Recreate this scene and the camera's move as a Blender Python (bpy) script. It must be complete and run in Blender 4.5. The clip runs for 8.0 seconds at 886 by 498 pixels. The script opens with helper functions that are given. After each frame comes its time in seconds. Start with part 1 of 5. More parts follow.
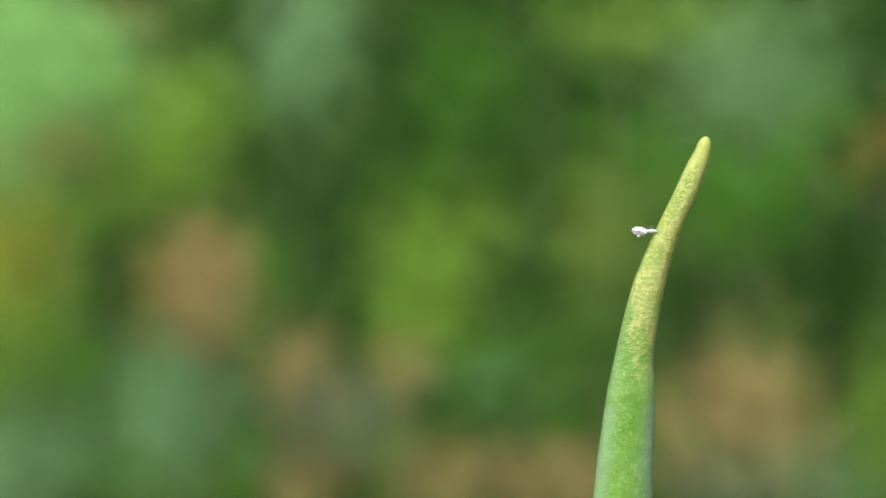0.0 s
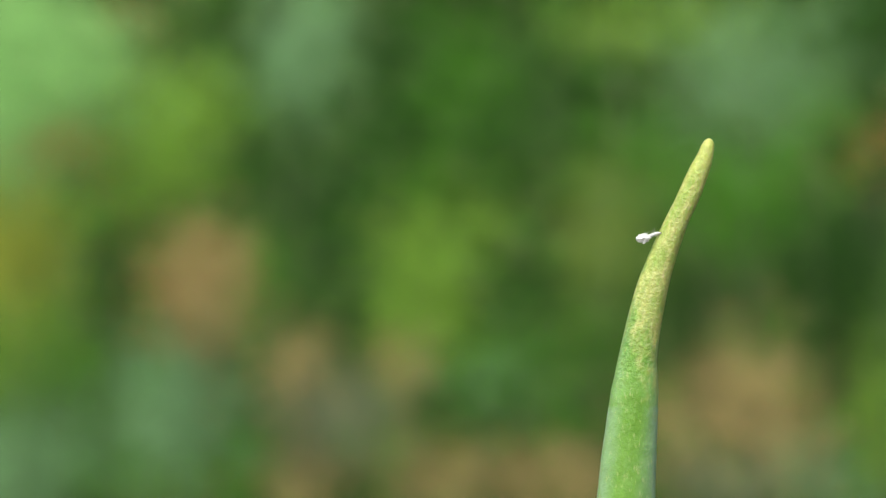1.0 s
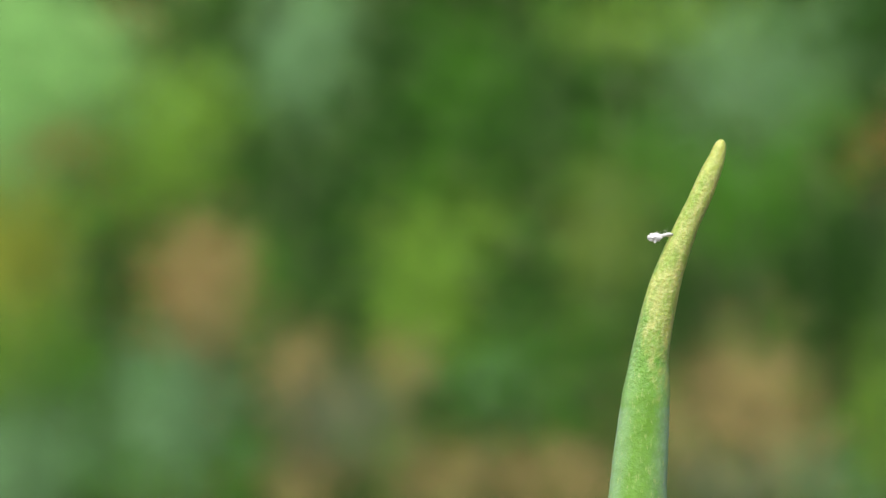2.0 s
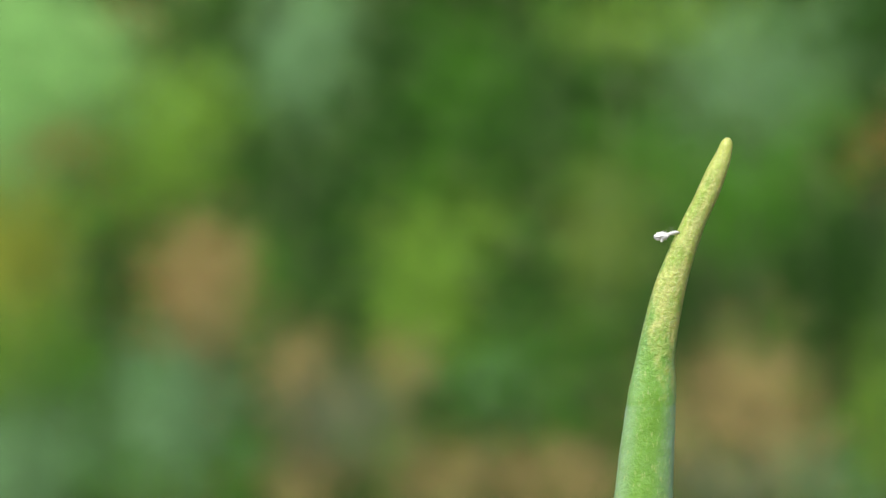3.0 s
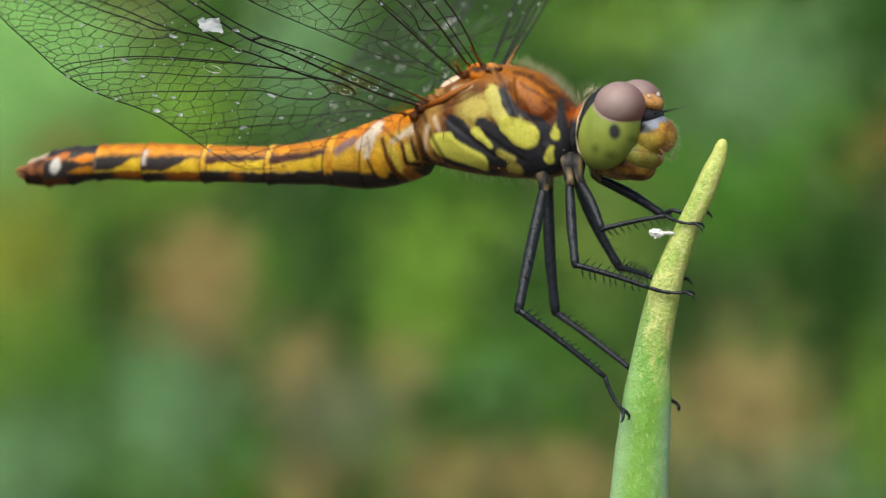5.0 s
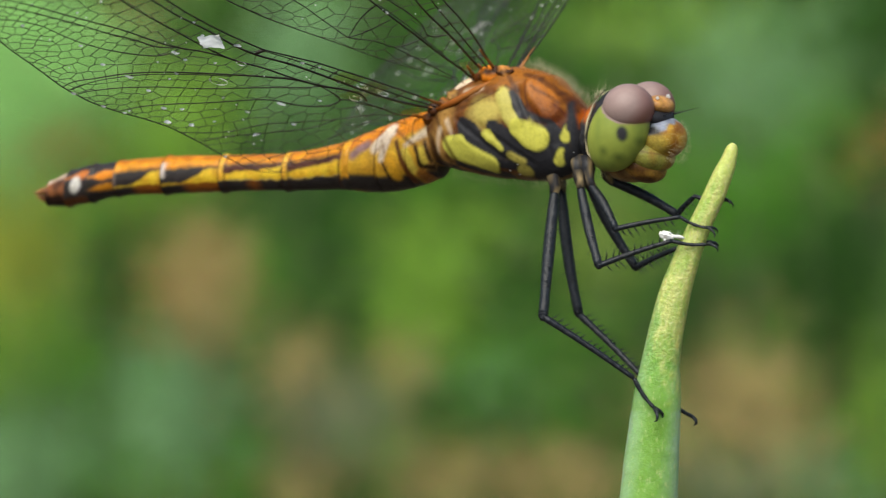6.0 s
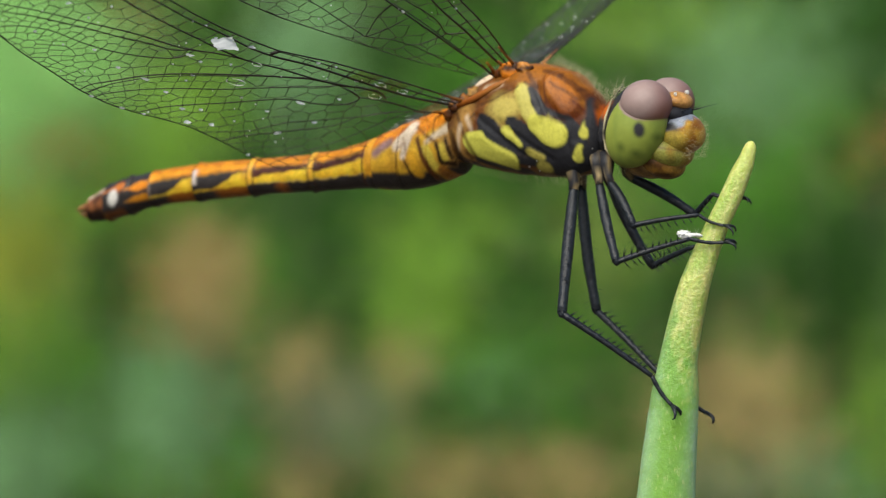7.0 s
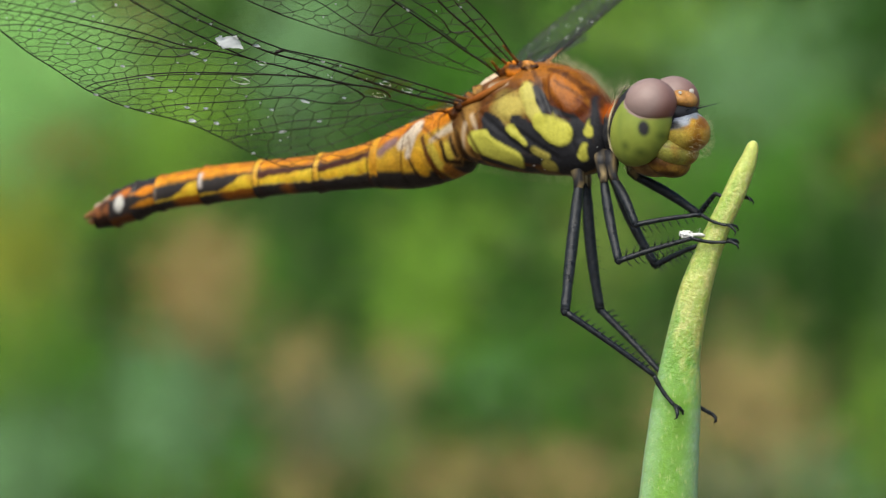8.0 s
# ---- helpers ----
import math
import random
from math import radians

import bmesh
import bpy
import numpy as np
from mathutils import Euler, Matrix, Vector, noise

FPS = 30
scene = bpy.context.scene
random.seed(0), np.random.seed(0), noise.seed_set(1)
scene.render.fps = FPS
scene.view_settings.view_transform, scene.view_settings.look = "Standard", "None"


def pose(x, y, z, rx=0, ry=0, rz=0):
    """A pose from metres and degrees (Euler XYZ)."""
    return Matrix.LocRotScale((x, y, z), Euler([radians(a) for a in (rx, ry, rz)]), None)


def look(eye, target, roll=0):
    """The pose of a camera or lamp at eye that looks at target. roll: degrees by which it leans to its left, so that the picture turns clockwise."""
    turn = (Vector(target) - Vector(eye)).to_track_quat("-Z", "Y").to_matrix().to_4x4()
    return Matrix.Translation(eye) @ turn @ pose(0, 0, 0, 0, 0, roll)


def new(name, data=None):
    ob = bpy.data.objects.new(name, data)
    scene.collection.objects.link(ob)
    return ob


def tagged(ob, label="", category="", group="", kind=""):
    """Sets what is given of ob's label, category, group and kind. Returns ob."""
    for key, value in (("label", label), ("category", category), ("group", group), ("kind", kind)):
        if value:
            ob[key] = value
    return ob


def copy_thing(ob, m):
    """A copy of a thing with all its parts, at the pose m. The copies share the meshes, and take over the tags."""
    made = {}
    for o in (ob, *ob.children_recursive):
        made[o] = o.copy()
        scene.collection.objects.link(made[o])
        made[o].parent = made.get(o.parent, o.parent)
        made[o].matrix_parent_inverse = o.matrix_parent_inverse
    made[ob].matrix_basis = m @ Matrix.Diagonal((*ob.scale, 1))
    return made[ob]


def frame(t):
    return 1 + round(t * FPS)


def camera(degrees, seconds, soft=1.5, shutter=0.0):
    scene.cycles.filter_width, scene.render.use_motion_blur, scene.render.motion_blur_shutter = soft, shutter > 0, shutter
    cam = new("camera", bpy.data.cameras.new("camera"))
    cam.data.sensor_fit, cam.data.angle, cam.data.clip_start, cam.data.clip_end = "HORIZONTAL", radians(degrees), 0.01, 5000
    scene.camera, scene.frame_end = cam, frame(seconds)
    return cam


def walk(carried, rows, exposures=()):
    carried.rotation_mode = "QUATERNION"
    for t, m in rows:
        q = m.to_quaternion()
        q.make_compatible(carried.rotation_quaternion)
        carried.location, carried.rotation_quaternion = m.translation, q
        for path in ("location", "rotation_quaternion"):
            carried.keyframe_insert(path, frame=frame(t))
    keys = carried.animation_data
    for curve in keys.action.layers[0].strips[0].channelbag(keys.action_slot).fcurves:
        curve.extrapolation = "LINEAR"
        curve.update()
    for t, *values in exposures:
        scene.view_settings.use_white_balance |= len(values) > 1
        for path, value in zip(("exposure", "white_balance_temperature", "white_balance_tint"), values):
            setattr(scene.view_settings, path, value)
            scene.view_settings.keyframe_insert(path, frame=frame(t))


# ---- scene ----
MM = 0.001
H = 0.42                      # height of the lens over the soil

# ---- camera ----
cam = camera(15.99, 8.0, soft=1.2, shutter=0.5)
cam.data.dof.use_dof = True
cam.data.dof.focus_distance = 0.174
cam.data.dof.aperture_fstop = 57.0
EYE = look((0, -0.178, H), (0, 0, H))
walk(cam, [(0.0, EYE), (8.0, EYE)])

# ---- light: a bright, thinly overcast day ----
world = bpy.data.worlds.new("sky")
scene.world = world
world.use_nodes = True
wn = world.node_tree.nodes
wl = world.node_tree.links
sky = wn.new("ShaderNodeTexSky")
sky.sky_type = "NISHITA"
sky.sun_disc = False
sky.sun_elevation = radians(50)
sky.sun_rotation = radians(205)
wn["Background"].inputs["Strength"].default_value = 0.09
wl.new(sky.outputs[0], wn["Background"].inputs[0])
sun = new("sun", bpy.data.lights.new("sun", "SUN"))
sun.data.energy = 3.6
sun.data.angle = radians(55)
sun.data.color = (1.0, 0.95, 0.82)
sun.matrix_world = look((-0.35, -0.75, 1.0), (0, 0, 0))
scene.view_settings.exposure = 0.41


# ---- materials ----
def srgb(r, g, b):
    """Linear colour from everyday 0..255 values."""
    return tuple(((v / 255 + 0.055) / 1.055) ** 2.4 if v > 10 else v / 255 / 12.92 for v in (r, g, b))


def blank(name):
    m = bpy.data.materials.new(name)
    m.use_nodes = True
    nt = m.node_tree
    return m, nt, nt.nodes, nt.links, nt.nodes["Principled BSDF"]


def add_noise(nodes, links, scale, detail=4.0, coord="Object", rough=0.6):
    tc = nodes.new("ShaderNodeTexCoord")
    n = nodes.new("ShaderNodeTexNoise")
    n.inputs["Scale"].default_value = scale
    n.inputs["Detail"].default_value = detail
    n.inputs["Roughness"].default_value = rough
    links.new(tc.outputs[coord], n.inputs["Vector"])
    return n


def add_bump(nodes, links, shader, source, strength, distance):
    b = nodes.new("ShaderNodeBump")
    b.inputs["Strength"].default_value = strength
    b.inputs["Distance"].default_value = distance
    links.new(source, b.inputs["Height"])
    links.new(b.outputs[0], shader.inputs["Normal"])
    return b


def add_ramp(nodes, links, source, stops):
    r = nodes.new("ShaderNodeValToRGB")
    while len(r.color_ramp.elements) < len(stops):
        r.color_ramp.elements.new(0.5)
    for e, (p, col) in zip(r.color_ramp.elements, stops):
        e.position = p
        e.color = (*col, 1)
    links.new(source, r.inputs[0])
    return r


def multiply(nodes, links, a, b, fac=1.0):
    m = nodes.new("ShaderNodeMix")
    m.data_type = "RGBA"
    m.blend_type = "MULTIPLY"
    m.inputs["Factor"].default_value = fac
    links.new(a, m.inputs["A"])
    links.new(b, m.inputs["B"])
    return m.outputs["Result"]


def cuticle(name, rough, coat, grain, bump, sub=0.0, fine=0.25):
    """Insect cuticle or leaf skin: the painted pattern, mottled at two scales, with fine relief."""
    m, nt, nodes, links, sh = blank(name)
    at = nodes.new("ShaderNodeAttribute")
    at.attribute_name = "tone"
    n1 = add_noise(nodes, links, grain)
    n2 = add_noise(nodes, links, grain * 6, 3)
    r1 = add_ramp(nodes, links, n1.outputs[0], [(0.3, (1 - fine,) * 3), (0.7, (1.1,) * 3)])
    r2 = add_ramp(nodes, links, n2.outputs[0], [(0.3, (1 - fine * 0.8,) * 3), (0.7, (1.1,) * 3)])
    col = multiply(nodes, links, at.outputs["Color"], r1.outputs[0])
    col = multiply(nodes, links, col, r2.outputs[0])
    links.new(col, sh.inputs["Base Color"])
    sh.inputs["Roughness"].default_value = rough
    sh.inputs["Coat Weight"].default_value = coat
    sh.inputs["Coat Roughness"].default_value = 0.2
    sh.inputs["Specular IOR Level"].default_value = 0.2
    if sub:
        sh.inputs["Subsurface Weight"].default_value = sub
        sh.inputs["Subsurface Radius"].default_value = (0.6, 0.8, 0.3)
        sh.inputs["Subsurface Scale"].default_value = 0.0008
    add_bump(nodes, links, sh, n2.outputs[0], bump, 0.00006)
    return m


def plain(name, col, rough, spread=0.25, scale=2500.0, coat=0.0, bump=0.3, depth=0.00004):
    m, nt, nodes, links, sh = blank(name)
    n = add_noise(nodes, links, scale)
    r = add_ramp(nodes, links, n.outputs[0],
                 [(0.3, tuple(c * (1 - spread) for c in col)), (0.7, tuple(min(1, c * (1 + spread)) for c in col))])
    links.new(r.outputs[0], sh.inputs["Base Color"])
    sh.inputs["Roughness"].default_value = rough
    sh.inputs["Coat Weight"].default_value = coat
    add_bump(nodes, links, sh, n.outputs[0], bump, depth)
    return m


def foliage(name, col, rough=0.75, spread=0.22):
    """Leaves of a bush: every blade a little different, partly lit through."""
    m, nt, nodes, links, sh = blank(name)
    g = nodes.new("ShaderNodeNewGeometry")
    r = add_ramp(nodes, links, g.outputs["Random Per Island"],
                 [(0.0, tuple(c * (1 - spread) for c in col)), (1.0, tuple(min(1, c * (1 + spread)) for c in col))])
    n = add_noise(nodes, links, 160, 3)
    r2 = add_ramp(nodes, links, n.outputs[0], [(0.3, (0.75,) * 3), (0.7, (1.1,) * 3)])
    c = multiply(nodes, links, r.outputs[0], r2.outputs[0])
    links.new(c, sh.inputs["Base Color"])
    sh.inputs["Roughness"].default_value = rough
    sh.inputs["Specular IOR Level"].default_value = 0.15
    tr = nodes.new("ShaderNodeBsdfTranslucent")
    links.new(c, tr.inputs[0])
    mix = nodes.new("ShaderNodeMixShader")
    mix.inputs[0].default_value = 0.35
    links.new(sh.outputs[0], mix.inputs[1])
    links.new(tr.outputs[0], mix.inputs[2])
    links.new(mix.outputs[0], nodes["Material Output"].inputs[0])
    return m


def eye_material():
    m, nt, nodes, links, sh = blank("compound_eye")
    at = nodes.new("ShaderNodeAttribute")
    at.attribute_name = "tone"
    v = nodes.new("ShaderNodeTexVoronoi")
    v.inputs["Scale"].default_value = 26000
    tc = nodes.new("ShaderNodeTexCoord")
    links.new(tc.outputs["Object"], v.inputs["Vector"])
    n = add_noise(nodes, links, 900, 3)
    r = add_ramp(nodes, links, n.outputs[0], [(0.3, (0.88,) * 3), (0.7, (1.05,) * 3)])
    links.new(multiply(nodes, links, at.outputs["Color"], r.outputs[0]), sh.inputs["Base Color"])
    sh.inputs["Roughness"].default_value = 0.55
    sh.inputs["Coat Weight"].default_value = 0.22
    sh.inputs["Coat Roughness"].default_value = 0.38
    sh.inputs["Specular IOR Level"].default_value = 0.3
    add_bump(nodes, links, sh, v.outputs["Distance"], 0.08, 0.00002)
    return m


def membrane_material():
    """Clear wing film with a faint gloss."""
    m, nt, nodes, links, sh = blank("wing_membrane")
    tr = nodes.new("ShaderNodeBsdfTransparent")
    tr.inputs[0].default_value = (0.985, 0.988, 0.98, 1)
    gl = nodes.new("ShaderNodeBsdfGlossy")
    gl.inputs["Roughness"].default_value = 0.25
    n = add_noise(nodes, links, 700, 3)
    add_bump(nodes, links, gl, n.outputs[0], 0.5, 0.0002)
    mix = nodes.new("ShaderNodeMixShader")
    lw = nodes.new("ShaderNodeLayerWeight")
    lw.inputs[0].default_value = 0.02
    links.new(lw.outputs["Fresnel"], mix.inputs[0])
    links.new(tr.outputs[0], mix.inputs[1])
    links.new(gl.outputs[0], mix.inputs[2])
    # thin milky haze in patches, stands in for sky reflected in the film
    through_ = nodes.new("ShaderNodeBsdfTranslucent")
    face_ = nodes.new("ShaderNodeBsdfDiffuse")
    milk = nodes.new("ShaderNodeMixShader")
    for q, node in ((1, through_), (2, face_)):
        node.inputs[0].default_value = (0.8, 0.82, 0.76, 1)
        links.new(node.outputs[0], milk.inputs[q])
    m2 = nodes.new("ShaderNodeMixShader")
    n2 = add_noise(nodes, links, 260, 4)
    r2 = add_ramp(nodes, links, n2.outputs[0], [(0.5, (0.004,) * 3), (0.78, (0.07,) * 3)])
    links.new(r2.outputs[0], m2.inputs[0])
    links.new(mix.outputs[0], m2.inputs[1])
    links.new(milk.outputs[0], m2.inputs[2])
    links.new(m2.outputs[0], nodes["Material Output"].inputs[0])
    return m


def amber_material():
    """Honey-tinted wing film."""
    m, nt, nodes, links, sh = blank("amber_film")
    tr = nodes.new("ShaderNodeBsdfTransparent")
    tr.inputs[0].default_value = (0.90, 0.84, 0.52, 1)
    gl = nodes.new("ShaderNodeBsdfGlossy")
    gl.inputs["Roughness"].default_value = 0.3
    mix = nodes.new("ShaderNodeMixShader")
    mix.inputs[0].default_value = 0.08
    links.new(tr.outputs[0], mix.inputs[1])
    links.new(gl.outputs[0], mix.inputs[2])
    links.new(mix.outputs[0], nodes["Material Output"].inputs[0])
    return m


def fleck_material():
    """Thin white flake, lit through from behind."""
    m, nt, nodes, links, sh = blank("white_fleck")
    n = add_noise(nodes, links, 3000, 3)
    r = add_ramp(nodes, links, n.outputs[0], [(0.3, (0.86, 0.88, 0.85)), (0.7, (0.98, 0.98, 0.97))])
    links.new(r.outputs[0], sh.inputs["Base Color"])
    sh.inputs["Roughness"].default_value = 0.4
    tl = nodes.new("ShaderNodeBsdfTranslucent")
    links.new(r.outputs[0], tl.inputs[0])
    tr = nodes.new("ShaderNodeBsdfTransparent")
    m1 = nodes.new("ShaderNodeMixShader")
    m1.inputs[0].default_value = 0.8
    links.new(sh.outputs[0], m1.inputs[1])
    links.new(tl.outputs[0], m1.inputs[2])
    m2 = nodes.new("ShaderNodeMixShader")
    m2.inputs[0].default_value = 0.05
    links.new(m1.outputs[0], m2.inputs[1])
    links.new(tr.outputs[0], m2.inputs[2])
    links.new(m2.outputs[0], nodes["Material Output"].inputs[0])
    return m


def leaf_skin():
    """Tubular leaf: painted tones, blistered yellow skin towards the tip, pale edge highlights painted in below."""
    m, nt, nodes, links, sh = blank("leaf_skin")
    at = nodes.new("ShaderNodeAttribute")
    at.attribute_name = "tone"
    dry = nodes.new("ShaderNodeAttribute")
    dry.attribute_name = "dry"
    n1 = add_noise(nodes, links, 1500, 5)
    n2 = add_noise(nodes, links, 4600, 4, rough=0.6)
    r1 = add_ramp(nodes, links, n1.outputs[0], [(0.32, (0.82, 0.88, 0.7)), (0.5, (1, 1, 1)), (0.68, (1.12, 1.1, 1.15))])
    r2 = add_ramp(nodes, links, n2.outputs[0], [(0.35, (0.9, 0.92, 0.8)), (0.5, (1, 1, 1)), (0.66, (1.26, 1.24, 1.5))])
    a = multiply(nodes, links, at.outputs["Color"], r1.outputs[0], 0.8)
    mx = nodes.new("ShaderNodeMix")
    mx.data_type = "RGBA"
    mx.blend_type = "MULTIPLY"
    links.new(dry.outputs["Fac"], mx.inputs["Factor"])
    links.new(a, mx.inputs["A"])
    links.new(r2.outputs[0], mx.inputs["B"])
    # pale flecks drawn out along the leaf
    mp = nodes.new("ShaderNodeMapping")
    mp.inputs["Scale"].default_value = (1.0, 1.0, 0.35)
    tc = nodes.new("ShaderNodeTexCoord")
    links.new(tc.outputs["Object"], mp.inputs["Vector"])
    n3 = nodes.new("ShaderNodeTexNoise")
    n3.inputs["Scale"].default_value = 6000
    n3.inputs["Detail"].default_value = 3
    links.new(mp.outputs[0], n3.inputs["Vector"])
    r3 = add_ramp(nodes, links, n3.outputs[0], [(0.58, (0, 0, 0)), (0.72, (0.34, 0.34, 0.34))])
    mz = nodes.new("ShaderNodeMix")
    mz.data_type = "RGBA"
    links.new(r3.outputs[0], mz.inputs["Factor"])
    links.new(mx.outputs["Result"], mz.inputs["A"])
    mz.inputs["B"].default_value = (0.62, 0.66, 0.30, 1)
    links.new(mz.outputs["Result"], sh.inputs["Base Color"])
    sh.inputs["Roughness"].default_value = 0.42
    sh.inputs["Subsurface Weight"].default_value = 0.6
    sh.inputs["Subsurface Radius"].default_value = (0.7, 1.0, 0.3)
    sh.inputs["Subsurface Scale"].default_value = 0.0012
    b = add_bump(nodes, links, sh, n2.outputs[0], 0.6, 0.00016)
    links.new(dry.outputs["Fac"], b.inputs["Strength"])
    return m


def soil_material():
    m, nt, nodes, links, sh = blank("garden_soil")
    n1 = add_noise(nodes, links, 9, 6)
    n2 = add_noise(nodes, links, 160, 5)
    r1 = add_ramp(nodes, links, n1.outputs[0], [(0.3, (0.05, 0.035, 0.022)), (0.7, (0.14, 0.10, 0.065))])
    r2 = add_ramp(nodes, links, n2.outputs[0], [(0.3, (0.6,) * 3), (0.7, (1.15,) * 3)])
    links.new(multiply(nodes, links, r1.outputs[0], r2.outputs[0]), sh.inputs["Base Color"])
    sh.inputs["Roughness"].default_value = 0.95
    add_bump(nodes, links, sh, n2.outputs[0], 1.0, 0.01)
    return m


def grass_material():
    m, nt, nodes, links, sh = blank("grass")
    n1 = add_noise(nodes, links, 6, 5)
    n2 = add_noise(nodes, links, 120, 5)
    r1 = add_ramp(nodes, links, n1.outputs[0], [(0.3, (0.07, 0.15, 0.03)), (0.7, (0.15, 0.24, 0.05))])
    r2 = add_ramp(nodes, links, n2.outputs[0], [(0.3, (0.6,) * 3), (0.7, (1.15,) * 3)])
    links.new(multiply(nodes, links, r1.outputs[0], r2.outputs[0]), sh.inputs["Base Color"])
    sh.inputs["Roughness"].default_value = 0.9
    add_bump(nodes, links, sh, n2.outputs[0], 1.0, 0.02)
    return m


CHITIN = cuticle("painted_cuticle", 0.48, 0.04, 800, 0.4, fine=0.09)
FACE = cuticle("face_cuticle", 0.42, 0.15, 1200, 0.8, sub=0.3, fine=0.36)
ABDOMEN = cuticle("abdomen_cuticle", 0.42, 0.08, 1300, 0.9, sub=0.08, fine=0.3)
EYES = eye_material()
BLACK = plain("black_leg_cuticle", (0.014, 0.017, 0.022), 0.34, 0.5, 3600, bump=0.9, depth=0.0001)
BLACK.node_tree.nodes["Principled BSDF"].inputs["Specular IOR Level"].default_value = 0.3
VEIN = plain("wing_vein", (0.02, 0.015, 0.009), 0.4)
COSTA = plain("amber_wing_root", (0.26, 0.10, 0.015), 0.5)
FILM = membrane_material()
FLECK = fleck_material()
AMBER = amber_material()
HUSK = plain("white_husk", (0.86, 0.86, 0.84), 0.6, 0.15, 3000, bump=0.8)
HAIR = plain("pale_hair", (0.82, 0.72, 0.46), 0.5)
LEAF = leaf_skin()
SOIL = soil_material()
GRASS = grass_material()
STEM = plain("green_stem", (0.07, 0.12, 0.03), 0.6, 0.3, 90)
DEAD_STEM = plain("dry_stem", (0.2, 0.13, 0.07), 0.8, 0.3, 90)


# ---- mesh helpers ----
def thing(name, label, category, loc=(0, 0, 0), group="", kind=""):
    ob = new(name)
    ob.location = loc
    return tagged(ob, label, category, group, kind)


def part(name, bm, material, parent, label="", smooth=True):
    me = bpy.data.meshes.new(name)
    bm.normal_update()
    bm.to_mesh(me)
    bm.free()
    me.materials.append(material)
    if smooth:
        me.polygons.foreach_set("use_smooth", [True] * len(me.polygons))
    ob = new(name, me)
    ob.parent = parent
    return tagged(ob, label)


def paint(ob, fn, attribute="tone"):
    """Give every vertex its own colour, painted highlights included, from a rule of its place in the mesh's space
    (millimetres).
    """
    me = ob.data
    n = len(me.vertices)
    vals = np.empty((n, 4), dtype=np.float32)
    for i, v in enumerate(me.vertices):
        vals[i, :3] = fn(*(v.co / MM))
        vals[i, 3] = 1
    a = me.attributes.new(attribute, "FLOAT_COLOR", "POINT")
    a.data.foreach_set("color", vals.ravel())


def loft(bm, rings, cap=True):
    rows = [[bm.verts.new(p) for p in r] for r in rings]
    n = len(rows[0])
    for a, b in zip(rows, rows[1:]):
        for i in range(n):
            bm.faces.new((a[i], a[(i + 1) % n], b[(i + 1) % n], b[i]))
    if cap:
        bm.faces.new(rows[0][::-1])
        bm.faces.new(rows[-1])
    return rows


def tube(bm, pts, radii, n=6, cap=True):
    """A round, tapering rod along points (metres)."""
    pts = [Vector(p) for p in pts]
    rings = []
    side = None
    for i, p in enumerate(pts):
        t = (pts[min(i + 1, len(pts) - 1)] - pts[max(i - 1, 0)]).normalized()
        if side is None:
            side = t.orthogonal().normalized()
        side = (side - t * side.dot(t)).normalized()
        up = t.cross(side)
        r = radii[i] if isinstance(radii, (list, tuple)) else radii
        rings.append([p + (side * math.cos(a) + up * math.sin(a)) * r
                      for a in (2 * math.pi * k / n for k in range(n))])
    loft(bm, rings, cap)


def blob(bm, centre, radii, tilt=0.0, nu=40, nv=26, power=1.0):
    """A rounded lump in mm, leaning by tilt degrees about the side axis."""
    rot = Matrix.Rotation(radians(tilt), 3, "Y")
    rings = []
    for i in range(1, nv):
        a = math.pi * i / nv
        z, r = math.cos(a), math.sin(a) ** power
        rings.append([(rot @ Vector((radii[0] * r * math.cos(b), radii[1] * r * math.sin(b), radii[2] * z))
                       + Vector(centre)) * MM for b in (2 * math.pi * k / nu for k in range(nu))])
    loft(bm, rings[::-1])


def interp(x, xs, ys):
    return float(np.interp(x, xs, ys))


def smooth_table(x, xs, ys):
    """Interpolation with rounded corners."""
    w = 0.35
    return (interp(x - w, xs, ys) + 2 * interp(x, xs, ys) + interp(x + w, xs, ys)) / 4


def capsule(u, w, s):
    """Signed distance in mm to a tapering stroke (u0, w0, r0, u1, w1, r1)."""
    u0, w0, r0, u1, w1, r1 = s
    du, dw = u1 - u0, w1 - w0
    t = max(0.0, min(1.0, ((u - u0) * du + (w - w0) * dw) / (du * du + dw * dw + 1e-9)))
    return math.hypot(u - u0 - du * t, w - w0 - dw * t) - (r0 + (r1 - r0) * t)


def blend(a, b, f):
    f = max(0.0, min(1.0, f))
    return tuple(x + (y - x) * f for x, y in zip(a, b))


def stain(col, over, dist, soft=0.06):
    return blend(col, over, 0.5 - dist / (2 * soft))


def wob(u, v, w, scale=1.0):
    return noise.noise(Vector((u, v, w)) * scale)


# ---- the leaf, rooted in the soil ----
LEAF_BASE = Vector((-0.004, 0.004, 0.0))


def leaf_row(z):
    """Centre x and half width in mm at a height z mm over the lens height."""
    zs = (-420, -330, -200, -90, -14.06, -11.45, -8.26, -6.35, -5.07, -3.48, -1.88, -0.29, 1.31, 2.9, 4.5, 5.13, 5.77, 6.09)
    xs = (-4, -1, 5.5, 10.2, 12.6, 12.8, 13.11, 13.28, 13.5, 13.84, 14.24, 14.81, 15.47, 16.25, 16.9, 17.17, 17.36, 17.41)
    ws = (5.5, 5.2, 4.3, 2.9, 1.56, 1.45, 1.28, 1.04, 0.97, 0.92, 0.85, 0.75, 0.67, 0.65, 0.57, 0.46, 0.3, 0.13)
    return smooth_table(z, zs, xs) + 0.1, 1.06 * max(0.05, smooth_table(z, zs, ws))


